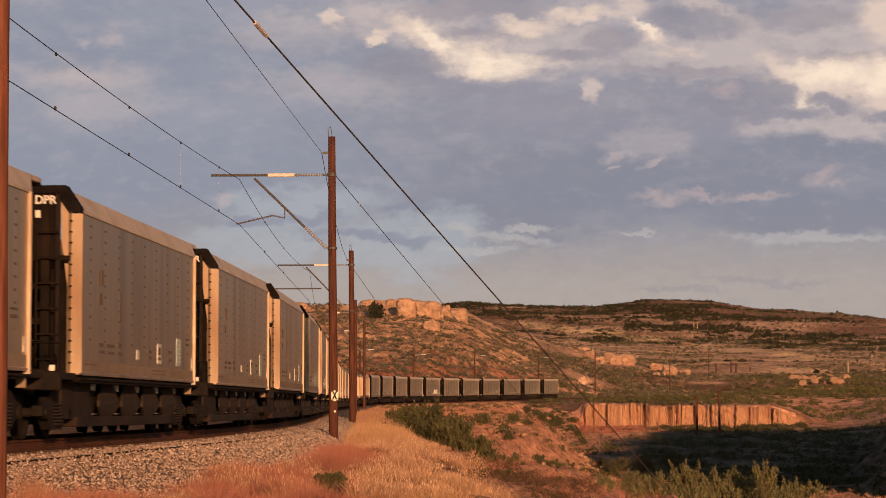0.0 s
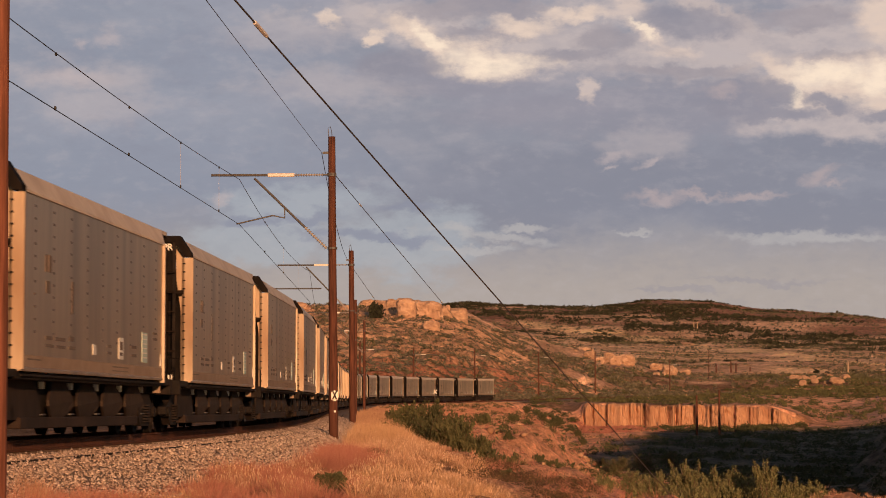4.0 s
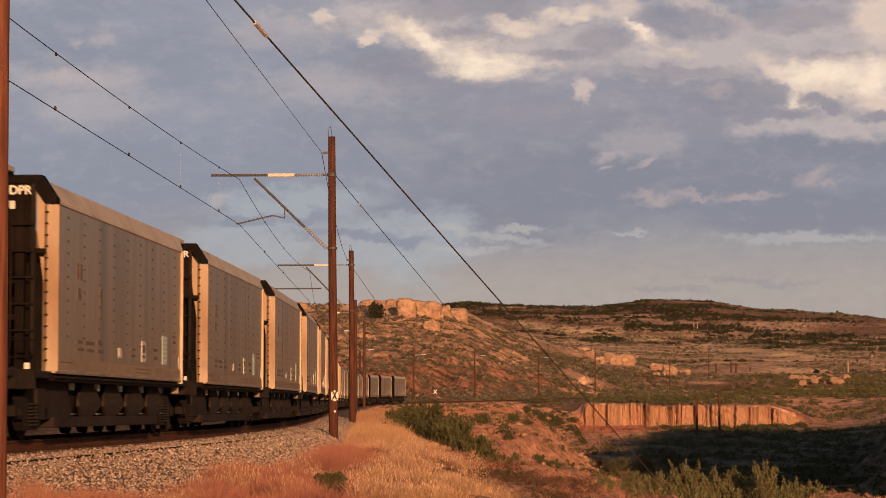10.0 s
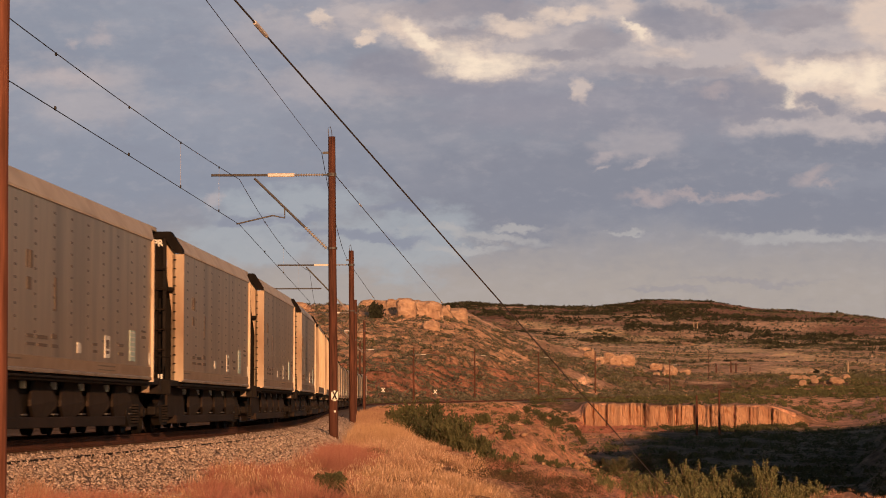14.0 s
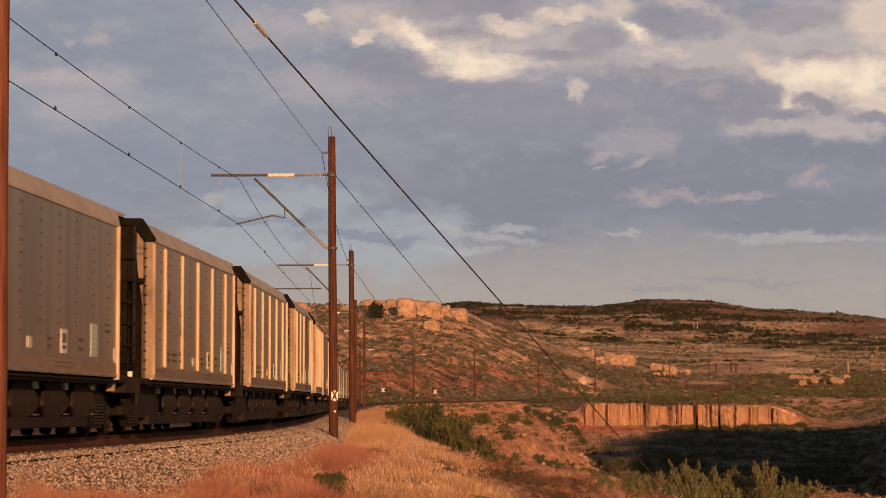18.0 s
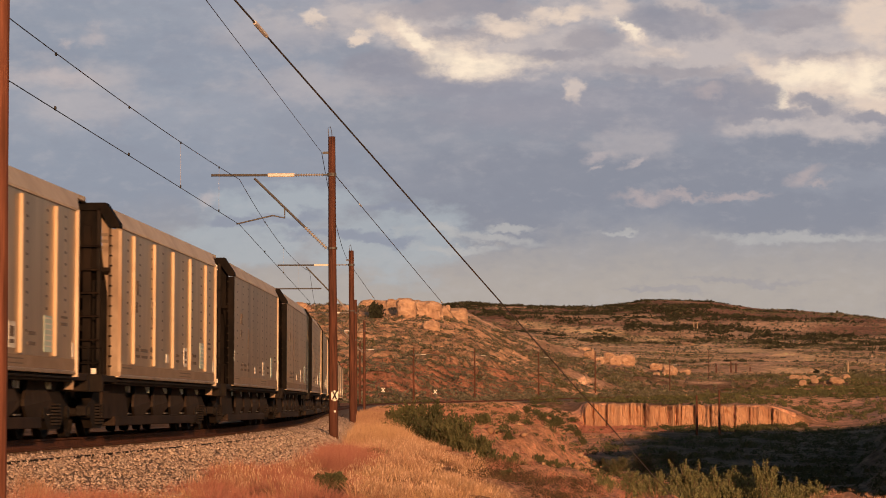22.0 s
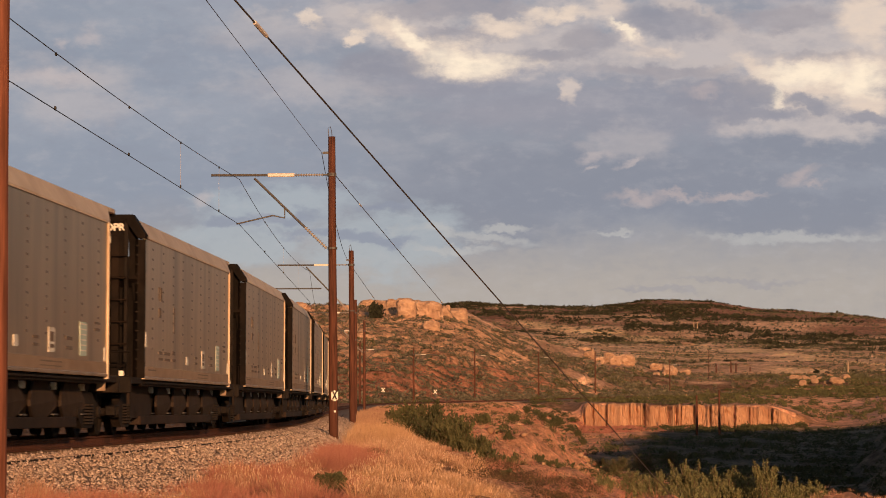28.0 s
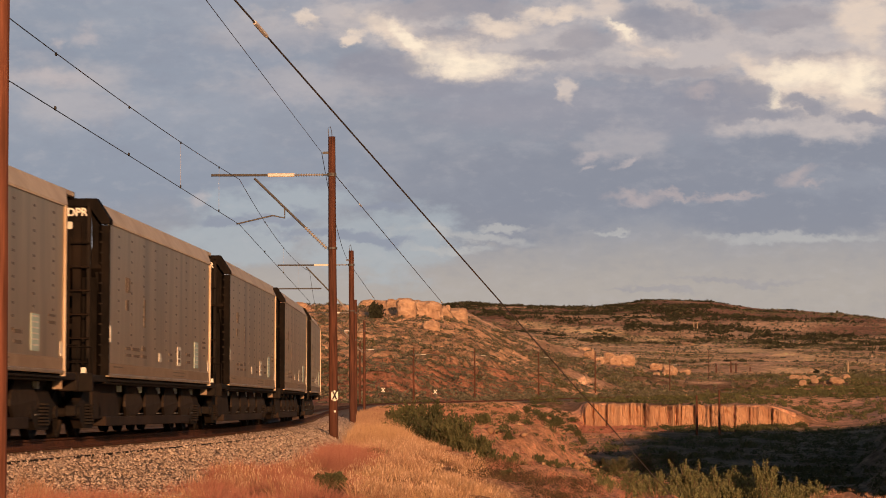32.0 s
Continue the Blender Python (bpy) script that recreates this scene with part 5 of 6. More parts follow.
def build_grass():
    rng = np.random.RandomState(77)
    # straw-coloured grass on the shelf, in clumps with a tone and a height of their own
    n = 10500
    cx, cy, cq = shelf_points(n, 28, 240, 3.15, 0.3, 1, 1.7)
    tone, tall = waves(cx, cy, 2.6, 62, 3) + rng.uniform(-0.45, 0.45, n), rng.uniform(0.45, 1.25, n) * (0.85 + 0.35 * waves(cx, cy, 4, 63, 2))
    patch = waves(cx, cy, 9, 61, 3)
    redness = ease(-0.026, -0.034, cx / cy + 0.004 * patch) * ease(86, 74, cy) * np.where(waves(cx, cy, 4, 67, 2) > 0.55, 0.5, 0.95)
    is_red = rng.rand(n) < redness
    kinds = np.where(is_red, 3, np.where(tone > 0.4, 1, np.where(tone < -0.55, 2, 0)))
    each = 8
    spread = 0.15 * (1 + (cy - 36) / 110)
    x = (cx[:, None] + rng.normal(size=(n, each)) * spread[:, None]).ravel()
    y = (cy[:, None] + rng.normal(size=(n, each)) * spread[:, None] * 1.5).ravel()
    q = x - track_x(y)
    off = np.hypot(x - np.repeat(cx, each), (y - np.repeat(cy, each)) / 1.5) / np.repeat(spread, each)
    grow = np.repeat(tall, each) * np.clip(1.15 - 0.3 * off, 0.35, 1.15)
    kind, red = np.repeat(kinds, each), np.repeat(is_red, each)
    keep = clear(x, y) & (q > 3.1)
    for name, pick, height, material, label in (("straw_grass", kind == 0, 0.3, STRAW, "tall dry straw-coloured grass"), ("golden_grass", kind == 1, 0.34, GOLD_GRASS, "tall golden dry grass"), ("brown_grass", kind == 2, 0.2, BROWN_GRASS, "low brown dry grass"), ("reddish_grass", kind == 3, 0.3, RED_GRASS, "fine reddish dry grass")):
        pick = pick & keep
        px, py = x[pick], y[pick]
        n = len(px)
        v, f = blades(n, 9, height, 0.0036 if material is RED_GRASS else 0.0046, 1.15, 5 + n)
        wide = 1 + (py - 36) / 150
        places = np.stack([px, py, land(px, py) - 0.02], -1)
        tagged(new(name, scatter_mesh(name, v, f, places, rng.uniform(0, 6.28, n), np.stack([wide, wide, np.clip(grow[pick] * (1 + 0.3 * ease(90, 130, py)), 0.25, 1.6)], -1), material)), label, "grass", kind="stuff")
    # pale heads over the taller clumps
    pick = keep & ~red & (kind != 2) & (y > 38) & (y < 130) & (rng.rand(len(x)) < 0.8)
    x, y, h = np.repeat(x[pick], 2), np.repeat(y[pick], 2), np.repeat(grow[pick], 2)
    x, y = x + rng.normal(size=len(x)) * 0.05, y + rng.normal(size=len(x)) * 0.07
    v, f = heads(len(x), 3, 0.036)
    h = 0.27 * h * rng.uniform(0.55, 1.1, len(x))
    tagged(new("grass_seed_heads", scatter_mesh("grass_seed_heads", v, f, np.stack([x, y, land(x, y) + h], -1), rng.uniform(0, 6.28, len(x)), 0.85 + (y - 43) / 180, PALE_HEAD)), "pale seed heads of dry grass", "grass", kind="stuff")
    # taller tufts, thickest beside the poles
    n = 1500
    x, y, q = shelf_points(n, 44, 200, 3.4, 0.2, 19, 1.3)
    keep = (waves(x, y, 5, 65, 2) > 0.15) | ((y > 84) & (y < 150) & (q < 5.2))
    keep &= clear(x, y) & ~((x / y < -0.029) & (y < 82))
    x, y = x[keep], y[keep]
    v, f = blades(len(x), 22, 0.48, 0.006, 0.7, 21)
    tagged(new("tall_grass_tufts", scatter_mesh("tall_grass_tufts", v, f, np.stack([x, y, land(x, y) - 0.02], -1), rng.uniform(0, 6.28, len(x)), rng.uniform(0.6, 1.1, len(x)) * (1 + (y - 44) / 300), STRAW)), "tall tufts of golden dry grass", "grass", kind="stuff")
    y = rng.uniform(82, 114, 1100)
    x = track_x(y) + rng.uniform(3.2, 5.2, 1100)
    v, f = blades(1100, 18, 0.56, 0.006, 0.85, 25)
    tagged(new("tall_grass_tufts", scatter_mesh("tall_grass_tufts", v, f, np.stack([x, y, land(x, y) - 0.02], -1), rng.uniform(0, 6.28, 1100), 0.35 + 0.9 * np.clip(0.5 + 0.6 * waves(x, y, 2.5, 73, 2), 0, 1), GOLD_GRASS)), "tall golden grass behind the poles", "grass", kind="stuff")
    x, y = rng.normal(-2.45, 0.36, 900), rng.normal(59, 2.6, 900)
    v, f = blades(900, 16, 0.58, 0.0032, 0.8, 35)
    tagged(new("reddish_grass", scatter_mesh("reddish_grass", v, f, np.stack([x, y, land(x, y) - 0.02], -1), rng.uniform(0, 6.28, 900), rng.uniform(0.5, 1.15, 900), RED_GRASS)), "soft pinkish-red dry grass beside the pole", "grass", kind="stuff")
    x, y = rng.uniform(12, 24, 2600), rng.normal(98, 5, 2600)
    v, f = blades(2600, 14, 0.14, 0.006, 1.3, 36)
    tagged(new("spur_grass", scatter_mesh("spur_grass", v, f, np.stack([x, y, land(x, y) - 0.02], -1), rng.uniform(0, 6.28, 2600), rng.uniform(0.5, 1.3, 2600), STRAW)), "golden dry grass on the low spur", "grass", kind="stuff")
    # a clump at the toe of the ballast
    y = np.clip(rng.normal(32.0, 0.6, 150), 30.5, 34)
    q = (72 - 784) / 4335.5 * y - track_x(y) + rng.normal(0, 0.14, 150)
    v, f = blades(150, 20, 0.22, 0.003, 0.9, 26)
    tagged(new("grass_clump", scatter_mesh("grass_clump", v, f, np.stack([track_x(y) + q, y, track_z(y) + np.interp(q, (1.95, 2.5, 3.4), (-0.26, -0.44, -0.88))], -1), rng.uniform(0, 6.28, 150), rng.uniform(0.5, 1.1, 150), STRAW)), "golden dry grass at the toe of the ballast", "grass", kind="stuff")
    n = 9000
    y = rng.uniform(66, 150, n)
    x = track_x(y) + rng.uniform(8, 32, n)
    keep = waves(x, y, 9, 66, 2) > -0.2
    x, y = x[keep], y[keep]
    v, f = blades(len(x), 9, 0.3, 0.006, 0.9, 22)
    tagged(new("wash_grass", scatter_mesh("wash_grass", v, f, np.stack([x, y, land(x, y) - 0.02], -1), rng.uniform(0, 6.28, len(x)), rng.uniform(0.6, 1.3, len(x)), RED_GRASS)), "rust-coloured dry grass on the bank of the wash", "grass", kind="stuff")
    # grass beside the far track
    y = rng.uniform(200, 480, 3200)
    x = track_x(y) + rng.uniform(3.1, 6.5, 3200)
    v, f = blades(3200, 9, 0.3, 0.014, 0.9, 31)
    tagged(new("trackside_grass", scatter_mesh("trackside_grass", v, f, np.stack([x, y, land(x, y) - 0.02], -1), rng.uniform(0, 6.28, 3200), rng.uniform(0.6, 1.5, 3200), STRAW)), "dry grass along the far track", "grass", kind="stuff")
    # grass on the slopes and round the crossing
    n = 20000
    y = 78 + 290 * rng.rand(n) ** 1.4
    x = track_x(y) + np.interp(y, EDGE_Y, EDGE_Q) + rng.uniform(-0.5, 27, n)
    keep = waves(x, y, 14, 72, 3) + rng.uniform(-0.5, 0.5, n) > -0.15
    x, y = x[keep], y[keep]
    v, f = blades(len(x), 8, 0.15, 0.012, 0.55, 28)
    for name, pick, material, label in (("slope_grass", np.arange(len(x)) % 2 == 0, STRAW, "sparse dry grass on the red slope"), ("red_slope_grass", np.arange(len(x)) % 2 == 1, RED_GRASS, "sparse reddish grass on the red slope")):
        k = pick.sum()
        tagged(new(name, scatter_mesh(name, v[pick], f, np.stack([x[pick], y[pick], land(x[pick], y[pick]) - 0.02], -1), rng.uniform(0, 6.28, k), rng.uniform(0.6, 1.3, k) * (1 + (y[pick] - 78) / 220), material)), label, "grass", kind="stuff")
    n = 5000
    y = rng.uniform(150, 470, n)
    x = track_x(y) + rng.uniform(3.6, 40, n)
    keep = (waves(x, y, 25, 71, 3) > 0.1) | ((x - track_x(y)) < 6)
    x, y = x[keep], y[keep]
    v, f = blades(len(x), 7, 0.24, 0.012, 0.9, 8)
    tagged(new("slope_grass", scatter_mesh("slope_grass", v, f, np.stack([x, y, land(x, y) - 0.02], -1), rng.uniform(0, 6.28, len(x)), 1 + (y - 150) / 260, STRAW)), "dry grass on the slopes", "grass", kind="stuff")


build_grass()


def clumps(n, leaves, seed, leaf=0.3, squash=0.8):
    """n rounded tufts of loose leaves within radius 1, open and uneven."""
    rng = np.random.RandomState(seed)
    d = rng.normal(size=(n, leaves, 3))
    d /= np.linalg.norm(d, axis=-1, keepdims=True)
    d[..., 2] = np.abs(d[..., 2]) * squash
    lobes = rng.normal(size=(n, 4, 3))
    lobes /= np.linalg.norm(lobes, axis=-1, keepdims=True)
    bulge = 0.72 + 0.28 * np.max(np.einsum("nlk,njk->nlj", d, lobes), axis=-1)
    c = d * (bulge * rng.uniform(0.45, 1.0, (n, leaves)) ** 0.6)[..., None]
    t = rng.normal(size=(n, leaves, 3, 3)) * leaf
    return (c[:, :, None, :] + t).reshape(n, leaves * 3, 3), np.arange(leaves * 3).reshape(leaves, 3)


def brush(name, x, y, size, leaves, material, label, seed, leaf=0.3, squash=0.8, sink=0.05):
    v, f = clumps(len(x), leaves, seed, leaf, squash)
    rng = np.random.RandomState(seed + 1)
    places = np.stack([x, y, land(x, y) - sink * size], -1)
    sizes = np.stack([size * rng.uniform(0.8, 1.3, len(x)), size * rng.uniform(0.8, 1.3, len(x)), size * rng.uniform(0.7, 1.1, len(x))], -1)
    return tagged(new(name, scatter_mesh(name, v, f, places, rng.uniform(0, 6.28, len(x)), sizes, material)), label, "shrubs", kind="stuff")


def wild(seed, n, u0, u1, y0, y1, power=1.0):
    rng = np.random.RandomState(seed)
    y = y0 + (y1 - y0) * rng.rand(n) ** power
    return rng.uniform(u0, u1, n) * y, y, rng


def sandy(x, y):
    """The bare sandy slope above the cliff."""
    return ((x / y - 0.061) / 0.013) ** 2 + ((y - 690) / 34) ** 2 < 1


def build_brush():
    # sagebrush on the hill
    x, y, rng = wild(1, 36000, -0.052, 0.105, 430, 780)
    back = y - hill_foot(x)
    keep = (back > 6) & (waves(x, y, 30, 81, 3) + rng.uniform(-0.9, 0.9, len(x)) + 0.6 * (back < 120) > -0.35) & ~sandy(x, y)
    brush("sagebrush", x[keep], y[keep], 0.34 + 0.72 * rng.rand(keep.sum()) ** 1.7, 18, SAGE, "grey-green sagebrush on the hillside", 3, 0.21)
    x, y, rng = wild(2, 2600, -0.075, 0.1, 440, 760)
    back = y - hill_foot(x)
    keep = (back > 2) & (waves(x, y, 60, 82, 3) > 0.1)
    brush("dark_shrubs", x[keep], y[keep], rng.uniform(0.4, 1.15, keep.sum()), 44, BUSH, "dark green shrubs on the hillside", 5, 0.17)
    # the green band over the cliff, and round the far track
    x, y, rng = wild(3, 1350, 0.035, 0.19, 482, 680)
    keep = (np.abs(x - track_x(y)) > 3.2) & (waves(x, y, 40, 83, 3) + 0.4 * (y < 560) > -0.25)
    brush("greasewood", x[keep], y[keep], rng.uniform(0.5, 1.4, keep.sum()), 40, GREASE, "green shrubs above the cliff", 7, 0.16)
    x, y, rng = wild(4, 1700, 0.06, 0.19, 600, 860)
    keep = (waves(x, y, 60, 84, 3) + rng.uniform(-0.4, 0.4, len(x)) > 0) & ~sandy(x, y)
    brush("greasewood", x[keep], y[keep], rng.uniform(0.4, 1.2, keep.sum()), 34, GREASE, "olive-green shrubs on the flat", 9, 0.2)
    # shrubs along the foot of the cliff
    rng = np.random.RandomState(37)
    x = (0.08 + 0.07 * rng.rand(230)) * 472
    y = cliff_line(x) - rng.uniform(2.6, 9, 230)
    brush("cliff_foot_shrubs", x, y, rng.uniform(0.3, 1.25, 230), 90, BUSH, "dark green shrubs along the foot of the cliff", 39, 0.09)
    x = rng.uniform(0.052, 0.088, 900) * 472
    y = cliff_line(x) - rng.uniform(2.5, 34, 900)
    brush("cliff_foot_grass", x, y, rng.uniform(0.4, 0.9, 900), 60, RED_GRASS, "reddish dry brush below the cliff", 43, 0.1)
    # shrubs of the shaded wash
    x, y, rng = wild(5, 3000, 0.045, 0.19, 170, 474)
    q = x - track_x(y)
    keep = (q > 20) & (waves(x, y, 30, 85, 3) > -0.5) & ~((x / y < 0.08) & (rng.rand(len(x)) < 0.65))
    brush("wash_shrubs", x[keep], y[keep], rng.uniform(0.5, 1.5, keep.sum()), 40, BUSH, "dark green shrubs on the floor of the wash", 11, 0.11)
    # dots of shrub on the red slope
    x, y, rng = wild(6, 900, -0.02, 0.07, 130, 470)
    q = x - track_x(y)
    keep = (q > 6) & (waves(x, y, 18, 86, 3) > 0.0)
    brush("slope_shrubs", x[keep], y[keep], rng.uniform(0.25, 0.8, keep.sum()), 110, BUSH, "small green shrubs on the red slope", 13, 0.09)
    # shrubs beyond the far track by the crossing
    x, y, rng = wild(7, 240, -0.036, 0.01, 380, 450)
    q = x - track_x(y)
    keep = (q < -4) & (q > -22)
    brush("crossing_shrubs", x[keep], y[keep], rng.uniform(0.4, 1.1, keep.sum()), 60, BUSH, "green shrubs beside the crossing", 15, 0.13)
    x, y, rng = wild(13, 520, -0.035, 0.055, 290, 500)
    q = x - track_x(y)
    keep = (q > 3.8) & (q < 11) & (waves(x, y, 22, 89, 3) > -0.35)
    brush("trackside_shrubs", x[keep], y[keep], rng.uniform(0.35, 0.95, keep.sum()), 60, BUSH, "green shrubs along the far track", 27, 0.12)
    x, y, rng = wild(16, 3800, 0.09, 0.2, 585, 880)
    u = x / y
    keep = (y > np.interp(u, (0.09, 0.12, 0.14), (690, 640, 600))) & (waves(x, y, 45, 92, 3) + 0.5 * ease(0.115, 0.135, u) + rng.uniform(-0.3, 0.3, len(x)) > 0.25)
    brush("greasewood", x[keep], y[keep], rng.uniform(0.5, 1.25, keep.sum()), 34, GREASE, "dense green shrubs on the flat", 35, 0.2)
    # sage on the flats, junipers on the far ridges
    x, y, rng = wild(8, 21000, 0.02, 0.2, 700, 2200, 1.2)
    streak = np.exp(-((y - np.interp(x / y, (0.085, 0.119, 0.154, 0.185), (2020, 1720, 1370, 1120))) / 90) ** 2) * (x / y > 0.08)
    keep = waves(x, y, 200, 87, 3) + rng.uniform(-0.6, 0.6, len(x)) - 1.6 * streak > -0.15
    brush("sagebrush", x[keep], y[keep], rng.uniform(0.5, 1.25, keep.sum()), 12, FLAT_SAGE, "grey-green sagebrush on the flats", 17, 0.35, 0.7)
    x, y, rng = wild(15, 14000, 0.03, 0.2, 590, 1900, 1.2)
    keep = waves(x, y, 160, 91, 3) + rng.uniform(-0.5, 0.5, len(x)) > -0.1
    brush("dry_bunch_grass", x[keep], y[keep], rng.uniform(0.3, 0.75, keep.sum()), 14, DRY_GRASS, "dry bunch grass on the flats", 33, 0.2, 0.8)
    x, y, rng = wild(14, 900, 0.03, 0.2, 950, 2000)
    keep = waves(x, y, 130, 90, 2) > 0.75
    brush("dark_shrubs", x[keep], y[keep], rng.uniform(0.8, 2.0, keep.sum()), 16, JUNIPER, "dark shrubs in the gullies of the flats", 29, 0.35)
    x, y, rng = wild(9, 34000, -0.02, 0.2, 1700, 3420)
    u = x / y

    def near(value, middle, reach):
        return np.exp(-((value - middle) / reach) ** 2)
    thick = 0.85 * ease(0.125, 0.098, u) * ease(2300, 2480, y) + 0.95 * near(u, 0.13, 0.042) * near(y, 2310, 200) + 1.15 * ease(0.105, 0.14, u) * near(y, 2010 + 600 * (0.15 - u), 120)
    thick = thick + 1.3 * near(u, 0.067, 0.008) * near(y, 2060, 45) + 1.3 * near(u, 0.1465, 0.006) * near(y, 3300, 60) + 1.2 * near(u, 0.165, 0.003) * near(y, 3300, 60)
    keep = 0.62 * waves(x, y, 230, 88, 3) + 0.4 * waves(x, y, 60, 188, 2) + rng.uniform(-0.3, 0.3, len(x)) + thick > 0.78
    brush("junipers", x[keep], y[keep], 1.3 + 2.3 * rng.rand(keep.sum()) ** 1.5, 16, JUNIPER, "dark junipers on the far ridges", 19, 0.3)
    x, y, rng = wild(12, 7000, -0.02, 0.2, 1800, 3400)
    brush("ridge_brush", x, y, rng.uniform(0.9, 2.2, len(x)), 8, FLAT_SAGE, "low dark brush on the far ridges", 25, 0.4, 0.7)
    # a dark thicket where the cliff begins, and clumps over the bank
    rng = np.random.RandomState(61)
    y = rng.uniform(452, 478, 80)
    x = rng.uniform(0.034, 0.054, 80) * y
    brush("thicket", x, y, rng.uniform(0.5, 1.4, 80), 90, BUSH, "dark thicket at the end of the cliff", 45, 0.12)
    y = rng.uniform(105, 250, 420)
    x = track_x(y) + bank_edge(track_x(y) + 10, y) + rng.uniform(-6, 9, 420)
    keep = waves(x, y, 12, 95, 3) > 0.15
    brush("bank_shrubs", x[keep], y[keep], rng.uniform(0.18, 0.5, keep.sum()), 130, GREASE, "small olive shrubs on the eroded bank", 47, 0.1)
    keep = ~keep
    brush("bank_tussocks", x[keep], y[keep], rng.uniform(0.15, 0.4, keep.sum()), 70, DRY_GRASS, "dry grass tussocks on the eroded bank", 49, 0.12)
    # low olive weeds in the shelf's grass
    rng = np.random.RandomState(65)
    for px, y0, k in ((672, 70, 26), (700, 82, 14), (655, 62, 14), (690, 55, 8), (640, 118, 16)):
        y = rng.normal(y0, 1.6, k)
        x = (px - 784) / 4335.5 * y + rng.normal(0, 0.22, k)
        brush("weeds", x, y, rng.uniform(0.14, 0.3, k), 150, GREASE, "low olive weeds among the dry grass", 51 + k, 0.08)
    # dry brown brush below the shelf
    x, y, rng = wild(10, 420, 0.012, 0.062, 58, 100)
    brush("dry_brush", x, y, rng.uniform(0.2, 0.42, len(x)), 110, DRY_BRUSH, "dry brown brush below the grass", 21, 0.06)


build_brush()


def bush(name, x, y, w, h, seed, material, label, category="bush", leaves=1500, leaf=0.045):
    """A shrub of many bent stems that end in upright sprays of small leaves, open at the top and dense below."""
    rng = random.Random(seed)
    thing = tagged(new(name), label, category, "bushes by the track")
    thing.matrix_basis = pose(x, y, foot(x, y) - 0.03, 0, 0, rng.uniform(0, 360))
    upright = 0.8 if material is WILLOW else 0.85
    sprays, bm = [], bmesh.new()
    for k in range(15):
        a, r = rng.uniform(0, 6.28), rng.uniform(0.1, 1) ** 0.6 * upright
        top = Vector((math.cos(a) * r * w / 2, math.sin(a) * r * w / 2, h * rng.uniform(0.6, 1.0) * (1 - 0.4 * r * r)))
        mid = top * 0.5 + Vector((rng.uniform(-0.08, 0.08) * w, rng.uniform(-0.08, 0.08) * w, -0.02 * h))
        tube([(0, 0, -0.1), mid, top], 0.018 * max(h, 0.8), 5, bm, 0.3)
        sprays.append((mid, top))
        for j in range(5):
            p = mid.lerp(top, rng.uniform(-0.5, 0.8))
            e = p + Vector((rng.uniform(-1, 1) * w * 0.13, rng.uniform(-1, 1) * w * 0.13, rng.uniform(0.08, 0.26) * h))
            tube([p, e], 0.007 * max(h, 0.8), 4, bm, 0.4)
            sprays.append((p, e))
    part("branchwork", bm, TWIG, thing)
    g = np.random.RandomState(seed)
    ends = np.array([[p[:], e[:]] for p, e in sprays])
    weight = g.uniform(0.3, 1.4, len(ends))
    pick = ends[g.choice(len(ends), leaves, p=weight / weight.sum())]
    t = g.rand(leaves) ** 0.8 * 1.12
    pos = pick[:, 0] + (pick[:, 1] - pick[:, 0]) * t[:, None] + g.normal(size=(leaves, 3)) * np.array((w * 0.04, w * 0.04, h * 0.035)) * (1.35 - t)[:, None]
    low = g.rand(leaves) < 0.16
    pos[low] = np.stack([g.normal(size=low.sum()) * w * 0.24, g.normal(size=low.sum()) * w * 0.24, g.rand(low.sum()) * h * 0.45], -1)
    pos[:, 2] = np.maximum(pos[:, 2], 0.03)
    t = g.normal(size=(leaves, 4, 3)) * leaf * np.array((0.65, 0.65, 1.25))
    t[:, 2] = -t[:, 0] * 0.9
    t[:, 3] = -t[:, 1] * 0.9
    data = bpy.data.meshes.new("foliage")
    data.vertices.add(leaves * 4)
    data.vertices.foreach_set("co", (pos[:, None] + t).astype(np.float32).ravel())
    fill_faces(data, np.arange(leaves * 4).reshape(leaves, 4))
    data.materials.append(material)
    part("foliage", data, None, thing)
    return thing


def bush_at(px, top, y, w, seed, material=None, label="dense dark green greasewood bush", h=None, leaves=1500, leaf=0.05, name="greasewood_bush"):
    x = (px - 784) / 4335.5 * y
    z = EYE[2] + (726.6 - top) / 4335.5 * y
    bush(name, x, y, w, h or max(0.4, z - foot(x, y)), seed, material or BUSH, label, "bush", leaves, leaf)


def bush_on(px, top, base, y0, y1, wide, seed, material, label, leaves, leaf, name):
    """A bush whose foot and top lie in given directions from the eye; wide: breadth for its height."""
    x, y = ground_at(px, base, y0, y1)
    h = (base - top) / 4335.5 * y
    bush(name, x, y, h * wide, h, seed, material, label, "bush", leaves, leaf)


# the bushes at the edge of the shelf
for k, (px, top, base, wide, n) in enumerate(((728, 708, 768, 1.3, 4600), (768, 710, 788, 1.25, 6000), (812, 728, 803, 1.2, 5200), (698, 722, 752, 1.6, 2400), (792, 742, 806, 1.3, 3600), (748, 735, 782, 1.3, 3000), (842, 765, 818, 1.2, 3200), (872, 788, 835, 1.2, 2400),
                                              (905, 798, 838, 1.5, 1800), (852, 730, 752, 1.8, 1200))):
    # every third bush has darker leaves, in place of shadow among the bushes
    bush_on(px, top, base, 80, 190, wide * 1.2, 300 + k, (GREASE, BUSH, GREASE)[k % 3], "dense olive-green greasewood bush at the edge of the grass", int(n * 1.7), 0.034, "greasewood_bush")
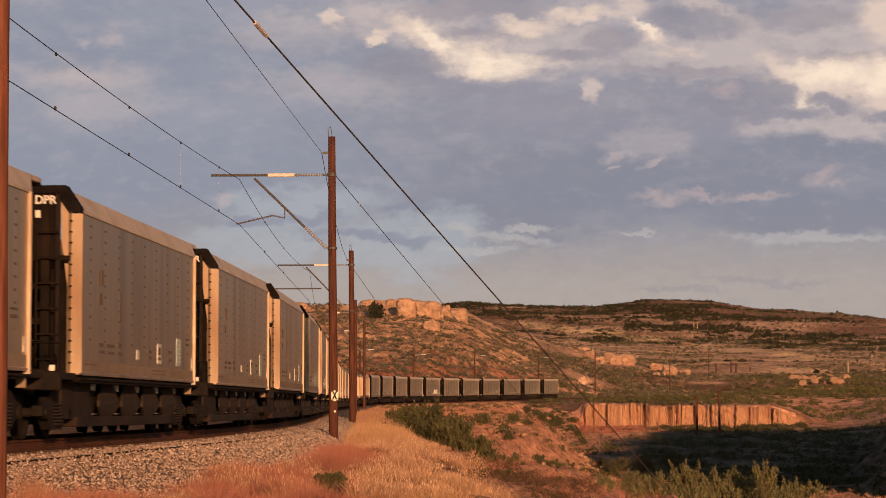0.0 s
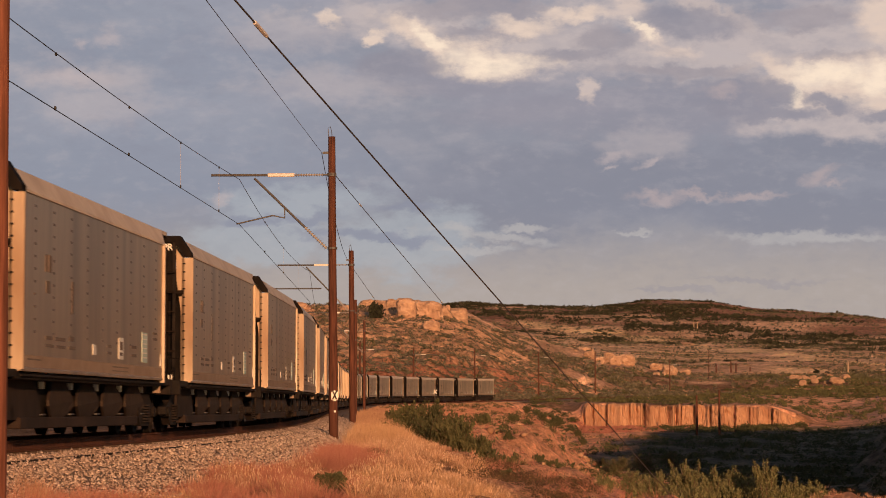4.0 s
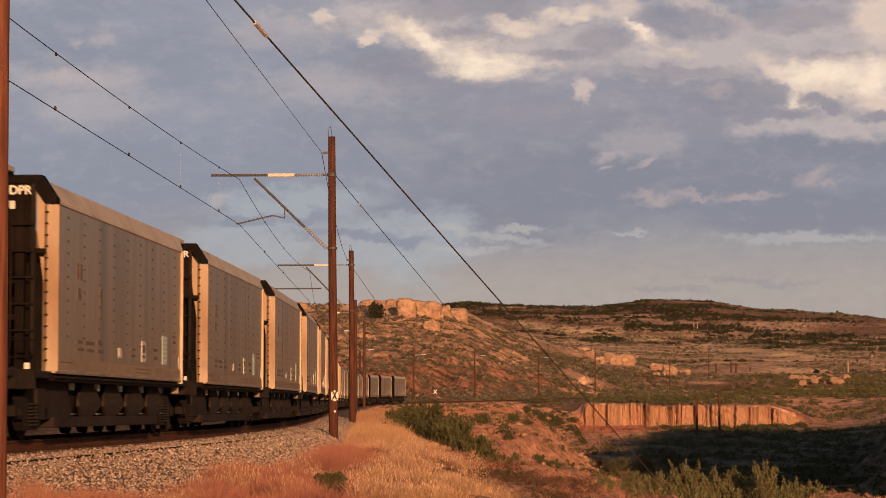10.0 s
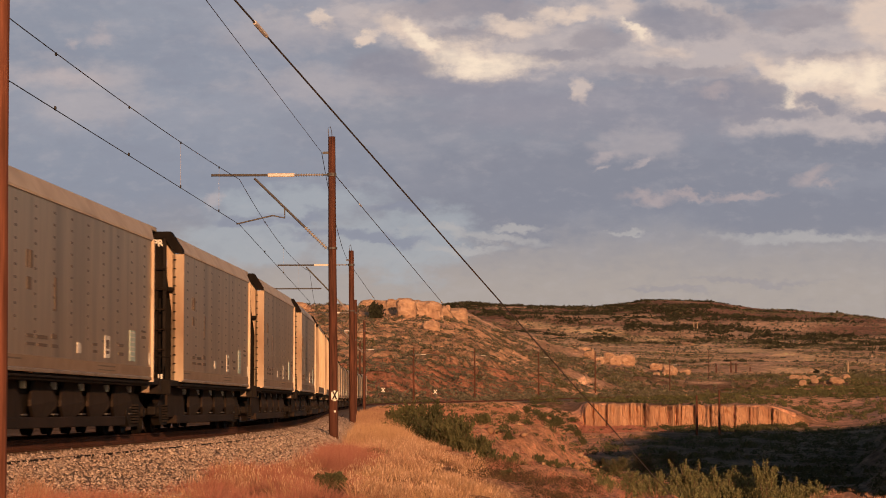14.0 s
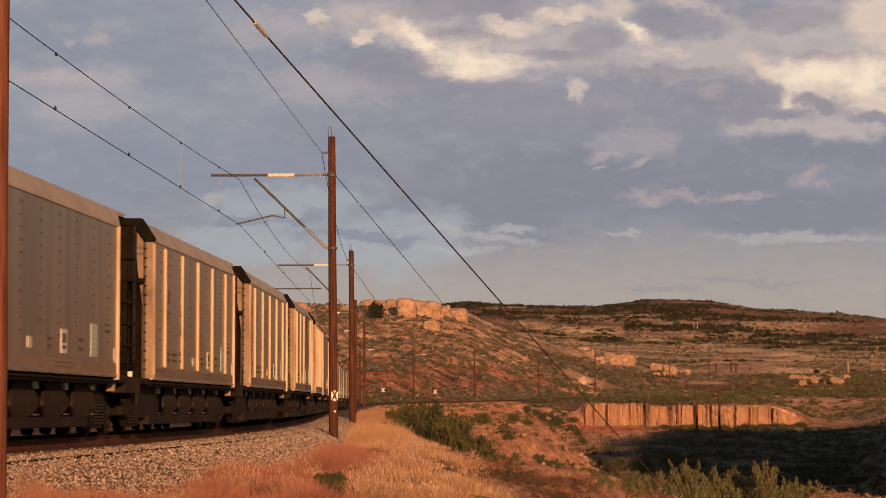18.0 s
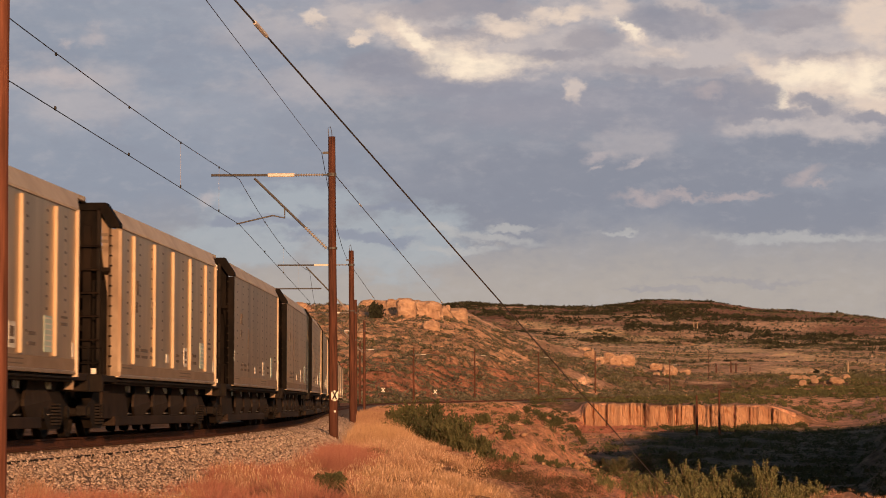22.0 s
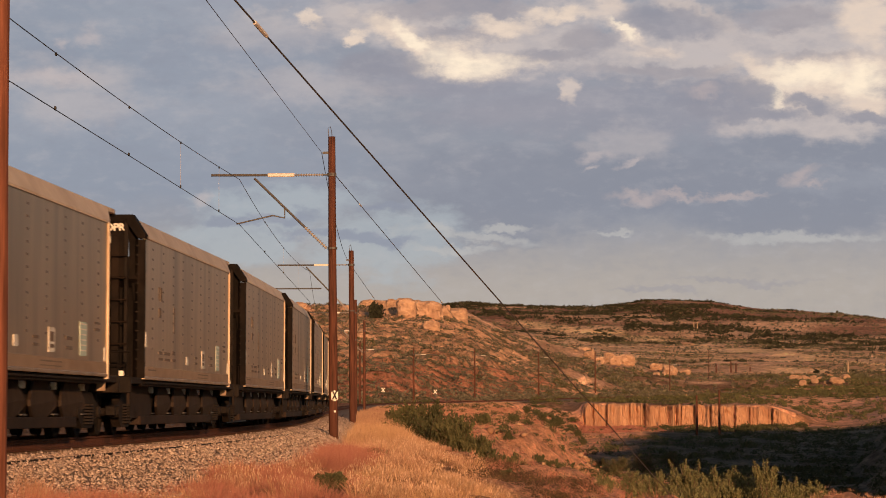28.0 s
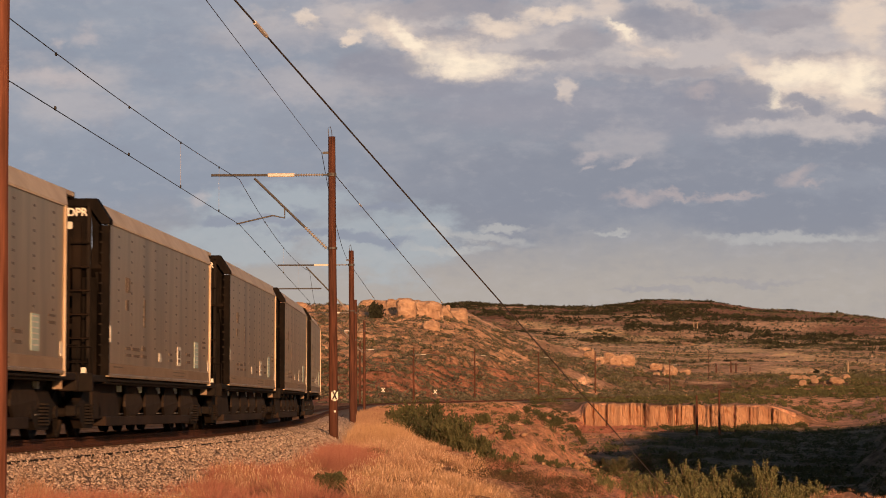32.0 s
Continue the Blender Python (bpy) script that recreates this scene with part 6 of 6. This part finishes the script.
bush_at(588, 829, 43.5, 0.72, 330, None, "small dark green bush in the grass", 0.46, 9000, 0.014)
bush_at(716, 765, 84, 0.5, 331, None, "small green plant in the dry grass", 0.35, 250, 0.03)
# taller willows in the wash
for k, (px, top, tall, wide) in enumerate(((1065, 838, 62, 1.1), (1105, 828, 70, 1.1), (1150, 824, 74, 1.0), (1212, 803, 88, 0.9), (1258, 822, 76, 1.0), (1300, 818, 78, 1.0), (1352, 808, 84, 0.8), (1330, 838, 70, 1.1), (1398, 838, 72, 1.1), (1440, 846, 66, 1.1), (1180, 845, 64, 1.2), (1240, 848, 62, 1.2), (1120, 858, 58, 1.2), (1390, 862, 58, 1.2), (1290, 850, 60, 1.2))):
    bush_on(px, top, top + tall, 84, 165, wide, 400 + k, WILLOW, "tall green willow shrub in the wash", 10000, 0.022, "willow_shrub")
for k, (px, top, base, wide) in enumerate(((894, 831, 856, 1.8), (1046, 838, 884, 0.9), (976, 808, 836, 1.2), (952, 800, 822, 1.3), (1000, 812, 838, 1.6), (1032, 806, 836, 1.5), (910, 734, 749, 1.7), (858, 731, 747, 1.8), (932, 712, 730, 1.2), (1022, 738, 754, 1.3), (1030, 772, 788, 1.4), (960, 722, 738, 1.5),
                                           (984, 716, 736, 1.4), (1090, 800, 838, 1.6), (1140, 796, 836, 1.6), (1190, 792, 832, 1.6), (1060, 808, 832, 1.6), (900, 765, 778, 1.4), (938, 762, 776, 1.5))):
    bush_on(px, top, base, 70, 420, wide, 450 + k, BUSH, "dark green shrub on the slope of the wash", 3600, 0.036, "greasewood_bush")
jx, jy = ground_at(665, 563, 600, 720)
bush("juniper", jx, jy, 4.4, 4.4, 480, JUNIPER, "round dark juniper under the bluff", "tree", 6500, 0.17)


# ---- plain poles across the valley ----
def valley_pole(px, base, top, y, material=None, arm=False):
    s = y / 4335.5
    x = (px - 784) * s
    z = foot(x, y)
    h = EYE[2] + (726.6 - top) * s - z
    pole = tagged(new("utility_pole"), "plain wooden utility pole in the valley", "utility pole", "poles in the valley")
    pole.matrix_basis = pose(x, y, z)
    part("shaft", tube([(0, 0, -0.5), (0, 0, h)], 0.14 + y * 0.0002, 8, taper=0.75), material or WOOD, pole)
    if arm:
        part("crossarm", box(-1.1, 1.1, -0.06, 0.06, h - 0.7, h - 0.55), material or WOOD, pole)


for r in ((1232, 760, 700, 440), (1272, 775, 690, 440), (1267, 688, 645, 980), (1293, 685, 640, 1000), (1302, 683, 643, 1010), (1327, 682, 650, 1020)):
    valley_pole(*r)
for r in ((1276, 685, 648, 1060), (1500, 678, 640, 900), (1534, 622, 616, 1700), (1551, 622, 621, 1700), (1360, 680, 655, 1100)):
    valley_pole(*r, PALE_WOOD)
for px in (1228, 1234, 1434, 1441):
    valley_pole(px, 595, 570 if px < 1300 else 588, 2300, PALE_WOOD, True)
# ---- what moves ----
def motions():
    # the train still gathers a little speed at first
    def rolled(t):
        return SPEED * t + 1.1 * (1 - math.exp(-t / 5))
    for i, car in enumerate(train):
        walk(car, [(t, car_pose(TAIL - HALF - i * CAR - rolled(t))) for t in range(0, 33)])
    # the wheels roll: one turn for each 2.87 m
    turn = math.degrees(SPEED / 0.457 / FPS)
    rolls = []
    for y, ob in zip(AXLES, [o for o in train[0].children if o.name.startswith("wheelset")]):
        walk(ob, [(k / FPS, pose(0, y, 0.457, (k * turn) % 360)) for k in range(32 * FPS + 1)])
        rolls.append(ob.animation_data)
    for car in train[1:]:
        for roll, ob in zip(rolls, [o for o in car.children if o.name.startswith("wheelset")]):
            ob.rotation_mode = "QUATERNION"
            keys = ob.animation_data_create()
            keys.action, keys.action_slot = roll.action, roll.action_slot
    # the clouds drift to the left
    walk(clouds, [(0, pose(0, 0, 0)), (32, pose(0, 0, 0, 0, 0, 0.595))])


motions()
